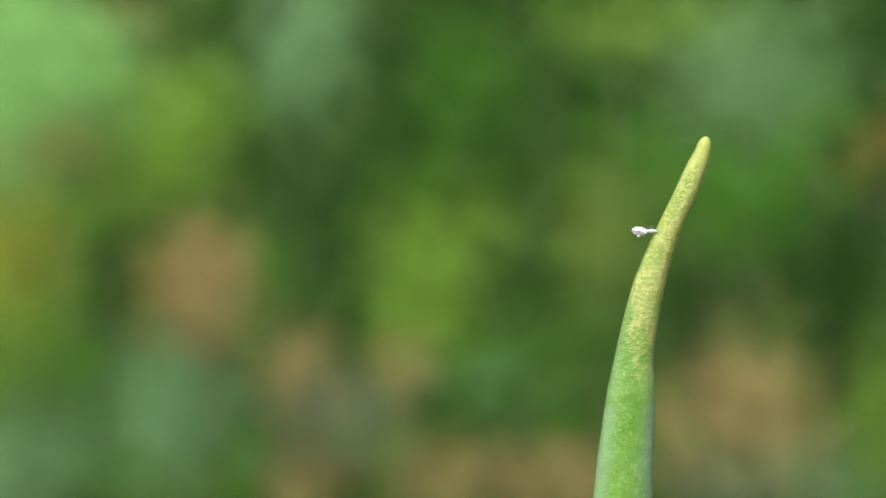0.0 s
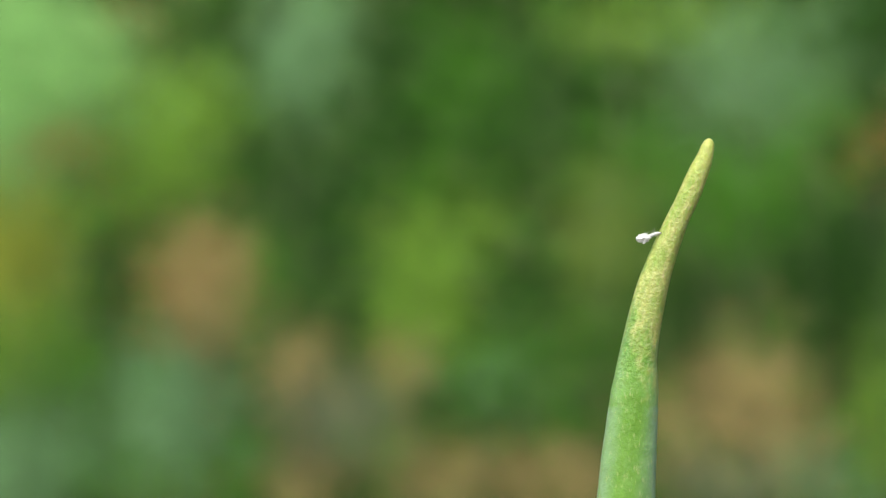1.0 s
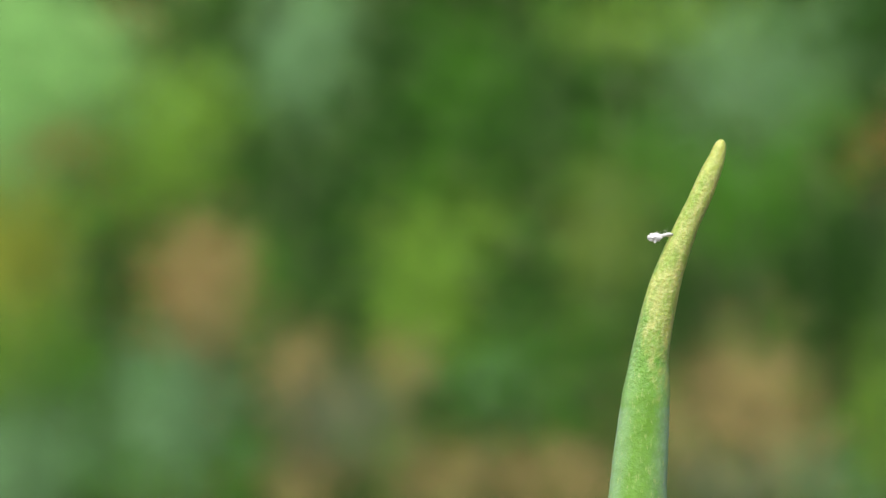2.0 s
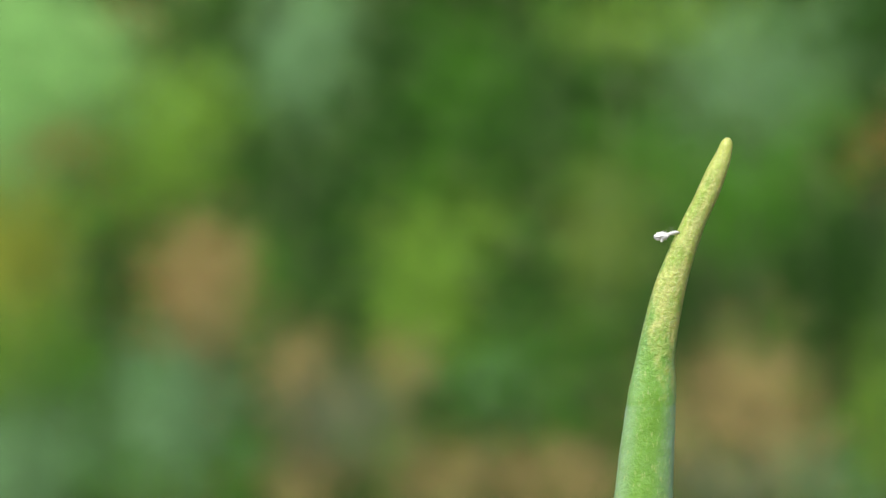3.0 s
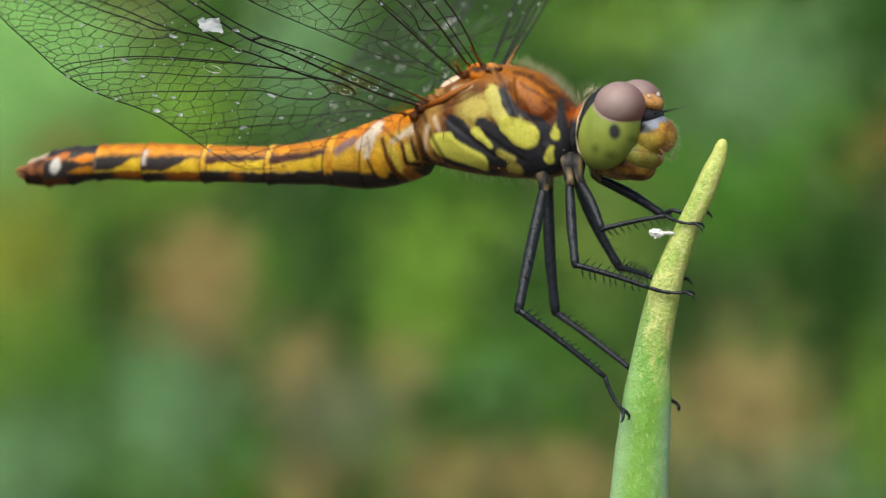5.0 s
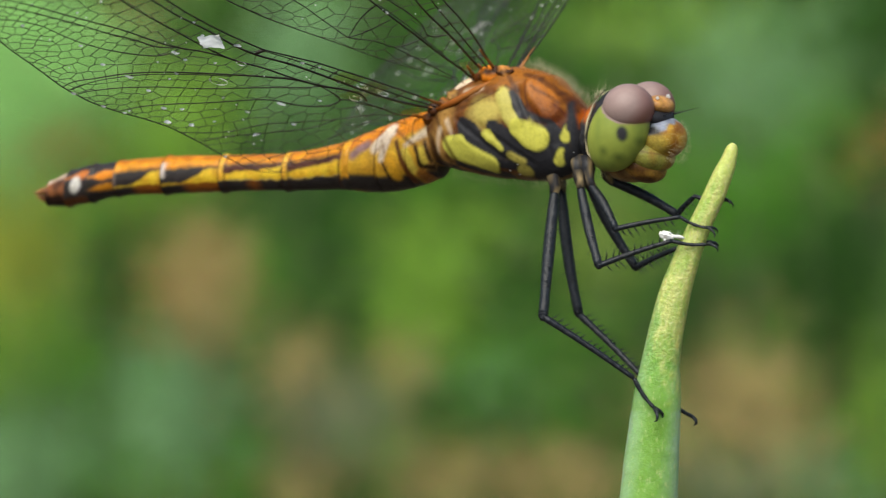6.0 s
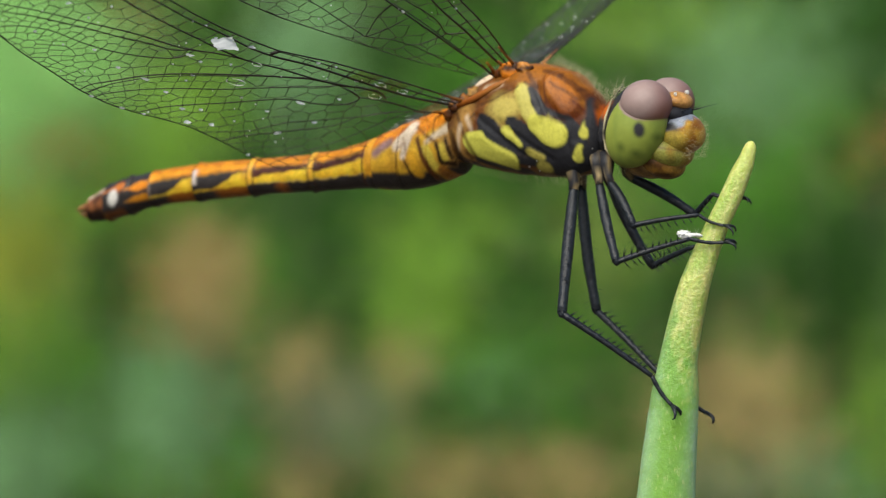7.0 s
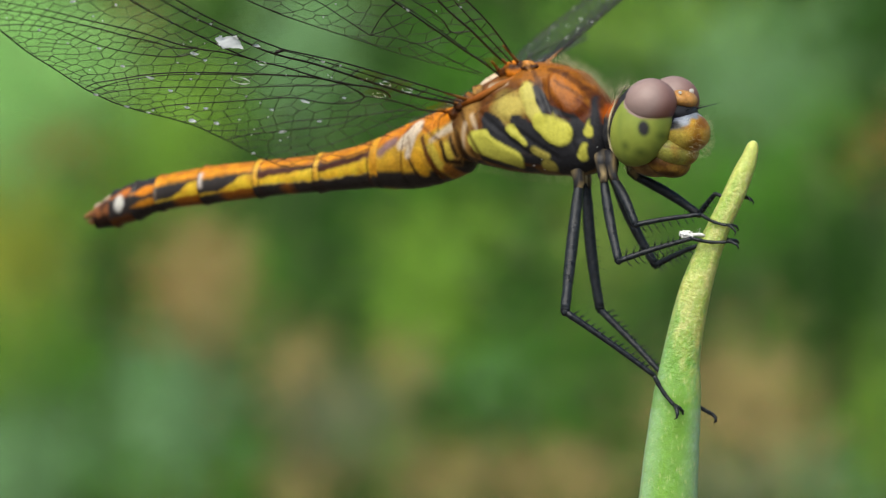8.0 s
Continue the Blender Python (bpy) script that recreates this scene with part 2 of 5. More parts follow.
def onion_leaf():
    ob_root = thing("onion_leaf", "upright tubular green leaf with a yellowed, blistered tip", "leaf", LEAF_BASE)
    bm = bmesh.new()
    zs = [-420 + 6 * i for i in range(66)] + [-26 + 0.16 * i for i in range(198)] + [5.75 + 0.05 * i for i in range(7)] + [6.08, 6.105, 6.12]
    rings = []
    n = 56
    for z in zs:
        x, w = leaf_row(min(z, 6.09))
        if z > 5.4:
            w = leaf_row(5.4)[1] * math.sqrt(max(0.004, 1 - ((z - 5.4) / 0.725) ** 2))
        ring = []
        for k in range(n):
            a = 2 * math.pi * k / n
            lump = 1.0 + 0.02 * wob(math.cos(a) * 2, math.sin(a) * 2, z * 1.3)
            flat = 1 - 0.10 * max(0.0, math.cos(a - radians(-95))) ** 4
            y = 4 * (1 - min(1.0, (z + 420) / 405))
            ring.append(Vector((x + w * math.cos(a) * lump * flat, y + w * math.sin(a) * 0.9 * lump * flat, z)) * MM
                        + Vector((0, 0, H)) - LEAF_BASE)
        rings.append(ring)
    loft(bm, rings)
    blade = part("blade", bm, LEAF, ob_root)
    off = LEAF_BASE / MM
    green, pale = srgb(118, 165, 64), srgb(150, 184, 138)
    deep, straw = srgb(106, 152, 48), srgb(192, 197, 118)
    yellow, ochre, lime = srgb(192, 197, 110), srgb(178, 176, 92), srgb(156, 180, 84)

    def tone(x, y, z):
        zz = z + off[2] - H / MM
        cx, w = leaf_row(min(zz, 6.09))
        side = (x + off[0] - cx) / w
        k = wob(side * 2.2, y * 1.4, zz * 0.55, 1.0)
        k2 = wob(side * 5, y * 4, zz * 2.4, 1.0)
        # edge highlights painted pale along both sides, stronger low on the leaf
        base = blend(green, pale, max(abs(side + 0.05) * 1.5 - 0.45, 0) * (1.0 if zz < -9 else 0.5) + 0.15 * k)
        base = blend(base, deep, (0.9 - abs(side - 0.05) * 1.5) * max(0, 1 - abs(zz + 9.5) / 3.5) + 0.3 * k2 * (zz > -12))
        dryness = (zz + 7.4 + 2.4 * k + 2.0 * k2 + 2.0 * side) / 4.6
        sick = blend(lime, straw, 0.55 + 0.9 * k + 0.7 * k2)
        sick = blend(sick, ochre, (side - 0.25) * 1.2 * (0.6 + k2) * (zz < 4.2))
        col = blend(base, sick, dryness)
        return blend(col, yellow, (zz - 3.6) / 2.0)

    paint(blade, tone)

    def dryness(x, y, z):
        zz = z + off[2] - H / MM
        d = max(0.3, min(1.0, (zz + 9) / 3.0)) * (1 - 0.4 * max(0.0, min(1.0, (zz - 3.2) / 1.5)))
        return (d, d, d)

    paint(blade, dryness, "dry")
    # a shred of white husk that hangs by a thread from the leaf's edge
    bm = bmesh.new()
    tube(bm, [Vector(p) * MM for p in ((0.12, 0, -0.02), (-0.1, -0.02, 0.03), (-0.3, -0.03, 0.05), (-0.48, -0.04, 0.06))],
         [0.05 * MM, 0.075 * MM, 0.09 * MM, 0.12 * MM], 8)
    blob(bm, (-0.7, -0.05, 0.08), (0.28, 0.2, 0.2), 25, 22, 16)
    blob(bm, (-0.58, -0.05, -0.05), (0.24, 0.16, 0.13), -30, 14, 10)
    for v in bm.verts:
        p = v.co / MM
        v.co += Vector((wob(p.x, p.y, p.z, 7), wob(p.y, p.z, p.x, 7), wob(p.z, p.x, p.y, 7))) * 0.17 * MM
    for k in range(9):
        a = Vector((random.uniform(-0.9, -0.1), random.uniform(-0.1, 0), 0.12))
        b = a + Vector((random.uniform(-0.25, 0.15), -0.05, random.uniform(0.1, 0.3)))
        tube(bm, [a * MM, b * MM], [0.008 * MM, 0.003 * MM], 4)
    for v in bm.verts:
        v.co.x *= 1.3
    husk = part("husk_shred", bm, HUSK, ob_root, "tiny crumpled shred of white husk")
    return ob_root, husk


leaf, husk = onion_leaf()
HUSK_AT = Vector((14.62, -0.35, 0.75)) * MM + Vector((0, 0, H)) - LEAF_BASE
husk.location = HUSK_AT


# ---- the dragonfly: X ahead, Y to its left, Z up, origin in the middle of the thorax ----
fly = thing("dragonfly", "orange, yellow and black dragonfly clinging to the leaf tip", "dragonfly")

ORANGE, RUST, BROWN = srgb(146, 88, 18), srgb(92, 48, 9), srgb(58, 31, 12)
LEMON, PALE_LEMON, INK = srgb(194, 190, 80), srgb(186, 176, 90), srgb(42, 42, 46)
TAN, CREAM = srgb(174, 130, 66), srgb(214, 192, 164)


def thorax_row(u):
    us = (-5.3, -5.0, -4.25, -3.3, -1.65, 0.0, 1.8, 3.0, 3.8, 4.5, 5.0, 5.25)
    top = (-0.2, 0.7, 1.5, 2.15, 2.95, 3.45, 3.25, 2.6, 2.0, 1.3, 0.5, -0.2)
    bot = (-1.4, -1.9, -2.25, -2.5, -2.85, -3.05, -3.2, -3.2, -3.05, -2.7, -1.8, -1.0)
    wid = (0.6, 1.5, 2.0, 2.3, 2.6, 2.7, 2.5, 2.25, 1.95, 1.6, 1.2, 0.5)
    return smooth_table(u, us, top), smooth_table(u, us, bot), smooth_table(u, us, wid)


def thorax_colour(u, v, w):
    """Pattern of the flank, alike on both sides, with the dome's highlight painted in."""
    u += 0.12 * wob(u, v, w, 1.1)
    w += 0.12 * wob(w, u, v, 1.1)
    col = blend(RUST, ORANGE, 0.45 + 0.9 * wob(u, v, w, 0.9) + 0.45 * (w - 1.6))
    # painted highlight along the top of the front dome
    col = stain(col, srgb(184, 110, 26), capsule(u, w, (2.2, 2.3, 0.2, 3.4, 1.6, 0.2)), 0.4)
    col = stain(col, srgb(176, 118, 40), capsule(u, w, (3.9, 1.0, 0.1, 4.3, 0.3, 0.1)), 0.25)
    col = stain(col, srgb(84, 34, 8), capsule(u, w, (2.6, 0.7, 0.35, 3.8, 0.25, 0.3)), 0.5)
    # broad soft highlight painted down the dome
    col = stain(col, srgb(160, 92, 24), capsule(u, w, (2.35, 2.3, 0.3, 3.2, 1.2, 0.4)), 0.6)
    col = stain(col, srgb(70, 30, 8), capsule(u, w, (1.7, 2.55, 0.02, 2.1, 1.0, 0.1)), 0.12)
    col = blend(col, TAN, (-2.4 - u) * 0.5 + (-1.0 - w) * 0.5)
    col = blend(col, srgb(120, 96, 62), (-2.5 - w) * 1.6)
    col = blend(col, srgb(112, 72, 34), min(0.75, max(0.0, (0.9 - u) * 0.5)) * (0.55 + 1.8 * wob(u, v, w, 2.2))) if u < 0.9 else col
    if abs(v) > 0.7:
        for s in ((-0.67, 0.75, 0.82, 0.13, 0.9, 0.61),):
            col = stain(col, srgb(192, 174, 88), capsule(u, w, s), 0.4)
        for s in ((-3.61, -0.83, 0.4, -3.79, -2.47, 0.4), (-3.24, 0.96, 0.54, -3.24, 0.14, 0.54)):
            col = stain(col, TAN, capsule(u, w, s), 0.3)
        for s in ((-1.75, -0.35, 0.5, 0.6, -2.0, 0.6), (0.6, -0.8, 0.5, 2.0, -2.2, 0.8), (4.45, -0.3, 0.45, 4.5, -2.5, 0.6), (3.2, -1.2, 0.7, 4.2, -2.4, 0.6), (-3.3, -2.7, 0.3, -2.0, -3.0, 0.3)):
            col = stain(col, blend(INK, srgb(96, 72, 40), 1.6 * wob(u, v, w, 1.7) - 0.25), capsule(u, w, s), 0.12)
        for s in ((2.04, 0.46, 0.31, 3.22, -0.21, 0.44), (3.22, -0.21, 0.48, 3.64, -0.95, 0.68), (3.57, -0.95, 0.68, 2.93, -2.13, 0.99), (-0.02, -0.02, 0.37, 2.04, -1.83, 0.78), (-1.88, 0.08, 0.44, 0.49, -1.65, 0.34), (-2.61, -2.19, 0.17, 0.52, -2.94, 0.2), (5.06, -0.5, 0.68, 5.13, -2.58, 0.82), (0.41, -2.26, 0.27, 1.57, -2.34, 0.27), (2.57, -2.55, 0.68, 3.82, -2.63, 0.61),):
            col = stain(col, INK, capsule(u, w, s), 0.06)
        for s in ((0.5, 1.85, 0.4, 1.35, 0.45, 0.6), (1.35, 0.45, 0.6, 1.71, -0.05, 0.62)):
            col = stain(col, PALE_LEMON, capsule(u, w, s), 0.12)
        for s in ((1.71, -0.15, 0.68, 2.54, -0.81, 0.75),):
            col = stain(col, LEMON, capsule(u, w, s), 0.06)
        for s in ((-2.43, -1.28, 0.71, -0.24, -2.32, 0.44), (-2.87, -1.04, 0.48, -2.13, -0.86, 0.34), (-0.4, -0.5, 0.27, -0.2, -0.8, 0.24), (-0.2, -0.8, 0.22, 0.36, -1.36, 0.2), (4.3, -0.1, 0.12, 4.1, -0.75, 0.27), (3.95, -1.5, 0.14, 3.75, -2.05, 0.31),):
            col = stain(col, LEMON, capsule(u, w, s), 0.06)
        for s in ((0.96, -1.75, 0.24, 1.64, -2.18, 0.2), (1.5, -2.63, 0.31, 1.78, -2.67, 0.27),):
            col = stain(col, srgb(170, 158, 74), capsule(u, w, s), 0.08)
        for s in ((1.02, 1.9, 0.14, 1.5, 1.16, 0.27), (1.5, 1.16, 0.27, 1.95, 0.47, 0.26),):
            col = stain(col, INK, capsule(u, w, s), 0.06)
        for s in ((-2.13, 0.94, 0.05, 0.23, 2.02, 0.05), (0.6, 2.3, 0.05, 1.35, 1.9, 0.05)):
            col = stain(col, BROWN, capsule(u, w, s), 0.08)
        # dark seams of the plates, and shade painted into the groove between the two lemon lobes
        for s in ((1.5, 2.95, 0.05, 2.6, 2.6, 0.1), (2.6, 2.6, 0.1, 3.7, 1.75, 0.1), (3.7, 1.75, 0.08, 4.6, 0.7, 0.06), (2.0, 0.3, 0.06, 3.1, -0.1, 0.04), (0.5, 3.0, 0.03, 1.3, 2.0, 0.05), (2.15, 2.2, 0.0, 3.9, 1.2, 0.0), (-3.9, 0.6, 0.03, -2.6, -1.9, 0.05)):
            col = blend(col, blend(col, srgb(60, 30, 12), 0.65), 1 - capsule(u, w, s) / 0.13)
        for s, tone_ in (((-4.6, 0.2, 0.02, -4.0, -2.0, 0.03), BROWN), ((-3.5, -0.2, 0.1, -3.9, -1.6, 0.06), CREAM), ((-3.0, 0.3, 0.12, -2.7, -0.4, 0.05), CREAM),
                         ((-4.3, -1.2, 0.12, -3.6, -2.3, 0.1), srgb(70, 44, 24)), ((-3.3, 1.2, 0.08, -1.8, 1.5, 0.05), BROWN), ((-2.0, 1.9, 0.15, -0.9, 2.2, 0.1), CREAM),
                         ((3.6, 1.1, 0.15, 4.6, 0.0, 0.2), srgb(88, 40, 10)), ((4.75, 0.35, 0.25, 4.95, 0.0, 0.2), srgb(150, 74, 16))):
            col = stain(col, tone_, capsule(u, w, s), 0.16)
        for s, tone_ in (((-4.2, -0.6, 0.1, -3.95, -2.0, 0.2), BROWN), ((-4.6, -2.15, 0.3, -3.0, -2.6, 0.4), INK), ((-3.3, -1.6, 0.05, -3.0, -2.2, 0.1), BROWN)):
            col = stain(col, blend(tone_, TAN, 1.5 * wob(u, v, w, 3.0) - 0.2), capsule(u, w, s), 0.14)
    # the black notch and the orange lobe beside the neck
    col = stain(col, INK, capsule(u, w, (4.25, 1.2, 0.1, 4.5, -0.2, 0.3)), 0.1)
    col = stain(col, srgb(176, 84, 20), capsule(u, w, (4.85, 0.85, 0.14, 5.0, 0.45, 0.2)), 0.08)
    speck = wob(u, v, w, 7.0) + 0.6 * wob(u, v, w, 15.0)
    col = blend(col, tuple(c * 0.55 for c in col), speck * (0.9 if col[1] < 0.35 else 0.25))
    col = stain(col, BROWN, abs(v) - 0.06, 0.06) if u > 0.5 and w > 0 else col
    return col


def hairs(bm, roots, length, lean, thick=0.012):
    for p, nrm in roots:
        d = (nrm + lean + Vector((random.uniform(-.4, .4), random.uniform(-.4, .4), random.uniform(-.4, .4)))).normalized()
        k = length * random.uniform(0.5, 1.2)
        q = p + d * k * 0.5
        tube(bm, [p * MM, q * MM, (q + (d + lean * 0.3).normalized() * k * 0.5) * MM],
             [thick * MM, thick * 0.8 * MM, thick * 0.3 * MM], 3)


def build_thorax():
    bm = bmesh.new()
    rings = []
    nu, nt = 150, 150
    for i in range(nu + 1):
        u = -5.28 + 10.5 * i / nu
        t, b, wd = thorax_row(u)
        c, h = (t + b) / 2, (t - b) / 2
        ring = []
        for k in range(nt):
            a = 2 * math.pi * k / nt
            sa, ca = math.sin(a), math.cos(a)
            v = wd * math.copysign(abs(ca) ** 0.8, ca)
            w = c + h * math.copysign(abs(sa) ** 0.9, sa)
            # seams between the plates of the flank
            dent = 0.0
            for s in ((-2.4, 0.4, 0, 0.6, -2.0, 0), (-0.9, 0.0, 0, 2.2, -2.2, 0), (1.3, 2.2, 0, 2.1, 0.2, 0), (2.6, 0.6, 0, 3.5, -2.0, 0), (-3.2, 0.5, 0, 0.3, 2.1, 0)):
                dent += 0.035 * math.exp(-(capsule(u, w, s) / 0.16) ** 2)
            rise = 0.0
            for s, k in (((0.5, 1.85, 0.4, 1.35, 0.45, 0.6), 0.03), ((1.71, -0.15, 0.68, 2.54, -0.81, 0.75), 0.045), ((-2.43, -1.28, 0.71, -0.24, -2.32, 0.44), 0.045),
                         ((2.5, 2.1, 0.75, 3.3, 0.9, 0.7), 0.075), ((-0.35, -0.53, 0.31, -0.24, -0.76, 0.27), 0.03), ((3.86, -1.5, 0.31, 3.82, -2.21, 0.34), 0.03)):
                q = max(0.0, min(1.0, 0.5 - capsule(u, w, s) / 0.45))
                rise += k * q * q * (3 - 2 * q)
            lump = 1 - dent + rise + 0.014 * wob(u, v, w, 1.3) + 0.006 * wob(u, v, w, 4)
            ring.append(Vector((u, v * lump, c + (w - c) * lump)) * MM)
        rings.append(ring)
    loft(bm, rings)
    th = part("thorax", bm, CHITIN, fly, "rust-orange thorax with lemon patches on black")
    paint(th, thorax_colour)
    # fine pale down on the front and underside
    bm = bmesh.new()
    roots = []
    for _ in range(850):
        u = random.choice((random.uniform(1.0, 5.0), random.uniform(1.6, 5.0), random.uniform(-3.5, 4.5)))
        t, b, wd = thorax_row(u)
        up = random.random() < 0.72 and u > 0.8
        a = (random.uniform(0.38, 0.62) if up else random.uniform(-0.62, -0.38)) * math.pi
        c, h = (t + b) / 2, (t - b) / 2
        p = Vector((u, wd * math.cos(a), c + h * math.sin(a)))
        roots.append((p, Vector((0.35 * (u > 2), math.cos(a), math.sin(a)))))
    hairs(bm, roots, 0.72, Vector((0.2, 0, 0.12)), 0.0026)
    part("down", bm, HAIR, th, "fine pale hairs")
    # grains of dust on the lower flank
    bm = bmesh.new()
    for _ in range(15):
        u, w = random.uniform(-0.5, 4.6), random.uniform(-2.95, -1.5)
        t, b, wd = thorax_row(u)
        c, h = (t + b) / 2, (t - b) / 2
        sa = min(1.0, abs((w - c) / h)) ** (1 / 0.9)
        v = wd * math.sqrt(1 - sa * sa) ** 0.8
        r = random.uniform(0.018, 0.045)
        blob(bm, (u, random.choice((-1, 1)) * v, max(w, b)), (r * 1.4, r, r), 20, 8, 6)
    tagged(part("dust", bm, FLECK, th, "scattered white grains"), kind="stuff")
    # amber knobs at the wing roots and the pale ridge behind them
    for sgn in (-1, 1):
        lumps = ((-0.75, 2.85, 0.66, srgb(214, 124, 26)), (0.2, 3.0, 0.5, srgb(196, 132, 62)), (-0.35, 3.15, 0.33, RUST), (-1.35, 2.75, 0.38, RUST), (-0.9, 2.45, 0.35, CREAM),
                 (-4.1, 0.9, 0.5, RUST), (-3.5, 1.25, 0.45, ORANGE), (-4.45, 0.45, 0.4, RUST), (-2.9, 1.7, 0.4, TAN), (-3.75, 0.55, 0.35, CREAM))
        for u, w, r, tone_ in lumps:
            bm = bmesh.new()
            blob(bm, (u, sgn * (1.35 if w > 2.2 else 1.6), w), (r * 1.15, r, r * 0.85), 25, 22, 16)
            for vv in bm.verts:
                q = vv.co / MM
                vv.co += Vector((wob(q.x, q.y, q.z, 3), wob(q.y, q.z, q.x, 3), wob(q.z, q.x, q.y, 3))) * 0.16 * MM
            k = part("wing_knob", bm, CHITIN, th)
            paint(k, lambda x, y, z, c=tone_: blend(c, BROWN, 0.35 + 1.8 * wob(x, y, z, 2.4)))
        bm = bmesh.new()
        tube(bm, [Vector(p) * MM for p in ((-3.9, sgn * 1.9, 0.95), (-2.6, sgn * 2.15, 1.35), (-1.2, sgn * 2.1, 2.05), (0.1, sgn * 1.7, 2.7))],
             [0.14 * MM, 0.24 * MM, 0.22 * MM, 0.12 * MM], 10)
        k = part("wing_ridge", bm, CHITIN, th)
        paint(k, lambda x, y, z: blend(blend(srgb(158, 88, 26), TAN, 0.15 + 0.3 * (x + 1) + wob(x, y, z, 2)), BROWN, (0.85 + 0.46 * (x + 3.9) - z) * 2.5))
    bm = bmesh.new()
    blob(bm, (-2.5, 0, 2.1), (1.5, 1.0, 0.75), -25, 24, 16)
    k = part("back_plate", bm, CHITIN, th, "pale plate between the wings")
    paint(k, lambda x, y, z: blend(CREAM, TAN, 0.4 + 1.5 * wob(x, y, z, 1.5)))
    return th


build_thorax()


def build_head():
    bm = bmesh.new()
    blob(bm, (6.75, 0, -0.4), (1.7, 2.6, 2.55), 16, 48, 32)
    blob(bm, (8.35, 0, -0.35), (1.15, 2.0, 1.35), 18, 40, 28)
    blob(bm, (5.4, 0, -0.6), (0.9, 0.8, 0.8), 0, 24, 16)
    head = part("head", bm, CHITIN, fly, "large head with pale rim behind the eyes")
    paint(head, lambda x, y, z: blend(INK, srgb(150, 150, 90), 2 * wob(x, y, z, 1.2) * (x < 6.2) + (-2.0 - z) * 0.8))
    purple, rose, moss = srgb(146, 124, 119), srgb(116, 60, 46), srgb(138, 151, 62)

    def eye_tone(sgn):
        def f(x, y, z):
            cap_ = ((x - 8.02) / 1.46) ** 2 + ((abs(y) - 1.6) / 1.57) ** 2 + ((z - 0.86) / 1.4) ** 2
            k = min((z - 0.02 + 0.04 * wob(x, y, z, 2.5)) / 0.2 + 0.5, (1.12 - cap_) / 0.05)
            low = blend(moss, srgb(124, 140, 58), 0.4 + 1.2 * wob(x * 2.2, y, z * 0.5, 1.0))
            low = blend(low, srgb(176, 186, 84), (6.35 - x) * 0.9 + 0.25 * max(0, 1 - abs(x - 6.9) / 0.3))
            # reddish rim; the paler middle is the cap's soft highlight, painted in
            up = blend(rose, purple, 2.3 - 1.75 * math.hypot((x - 7.8) / 1.5, (z - 1.25) / 1.35))
            col = blend(low, up, k)
            for ex, ez, rx, rz, f_ in ((8.12, -0.5, 0.29, 0.42, 1.0), (6.95, -1.45, 0.24, 0.28, 0.6), (8.9, -1.0, 0.22, 0.26, 0.6), (7.75, -1.85, 0.34, 0.26, 0.6)):
                d = math.hypot((x - ex) / rx, (z - ez) / rz)
                col = blend(col, INK if f_ == 1 else srgb(84, 100, 40), (1.3 - d) * 1.8 * f_ if f_ == 1 else max(0, 1.5 - d) * f_)
            return col
        return f

    bm = bmesh.new()
    blob(bm, (5.25, 0, -0.55), (0.75, 1.65, 1.75), 10, 44, 30)
    for v in bm.verts:
        p = v.co / MM
        v.co += Vector((wob(p.x, p.y, p.z, 1.6), wob(p.y, p.z, p.x, 1.6), wob(p.z, p.x, p.y, 1.6))) * 0.2 * MM
    f = part("collar", bm, CHITIN, head, "black hairy collar with orange upper lobes")

    def collar_tone(x, y, z):
        c = blend(INK, srgb(150, 126, 84), 2.4 * wob(x, y, z, 1.8) - 0.35)
        return stain(c, srgb(164, 84, 22), math.hypot(x - 5.5, z - 0.55) - 0.45, 0.15)

    paint(f, collar_tone)
    for sgn in (-1, 1):
        bm = bmesh.new()
        blob(bm, (7.38, sgn * 1.62, -0.5), (1.7, 1.47, 2.32), 26, 96, 72)
        blob(bm, (8.02, sgn * 1.6, 0.86), (1.46, 1.57, 1.4), 8, 80, 56)
        e = part("compound_eye", bm, EYES, head, "glossy eye, purple-brown above and moss green below")
        paint(e, eye_tone(sgn))
        bm = bmesh.new()
        arc = ((6.5, 1.3, 1.95), (5.95, 1.7, 1.15), (5.62, 1.95, 0.2), (5.48, 2.05, -0.7), (5.6, 2.0, -1.6), (6.05, 1.8, -2.3), (6.6, 1.5, -2.75))
        tube(bm, [Vector((x, sgn * y, z)) * MM for x, y, z in arc], [0.02 * MM, 0.05 * MM, 0.06 * MM, 0.065 * MM, 0.06 * MM, 0.05 * MM, 0.02 * MM], 8)
        f = part("eye_rim", bm, CHITIN, head, "pale rim behind the eye")
        paint(f, lambda x, y, z: blend(srgb(196, 184, 150), INK, 0.25 + 3.0 * wob(x, y, z, 2.4)))
    # face
    bm = bmesh.new()
    blob(bm, (9.36, 0, -0.85), (1.42, 1.58, 1.22), 18, 64, 44)
    f = part("brow", bm, FACE, head, "orange-yellow swollen brow")

    def brow_tone(x, y, z):
        c = blend(srgb(192, 148, 52), srgb(148, 94, 26), 0.4 + 1.9 * wob(x, y, z, 1.6) + 0.35 * (x - 10.2))
        c = blend(c, srgb(206, 190, 90), (abs(y) - 1.1) * 1.5 + (-1.0 - z) * 0.6)
        # two slate patches with a scalloped lower edge, divided by the orange ridge; black against the eyes
        q = z + 0.34 - (x - 9.4) * 0.2 + 0.5 * max(0.0, abs(y) - 0.75) - 0.55 * max(0.0, 0.3 - abs(y)) + 0.06 * math.sin(9 * y)
        c = blend(c, srgb(150, 158, 172), q * 7)
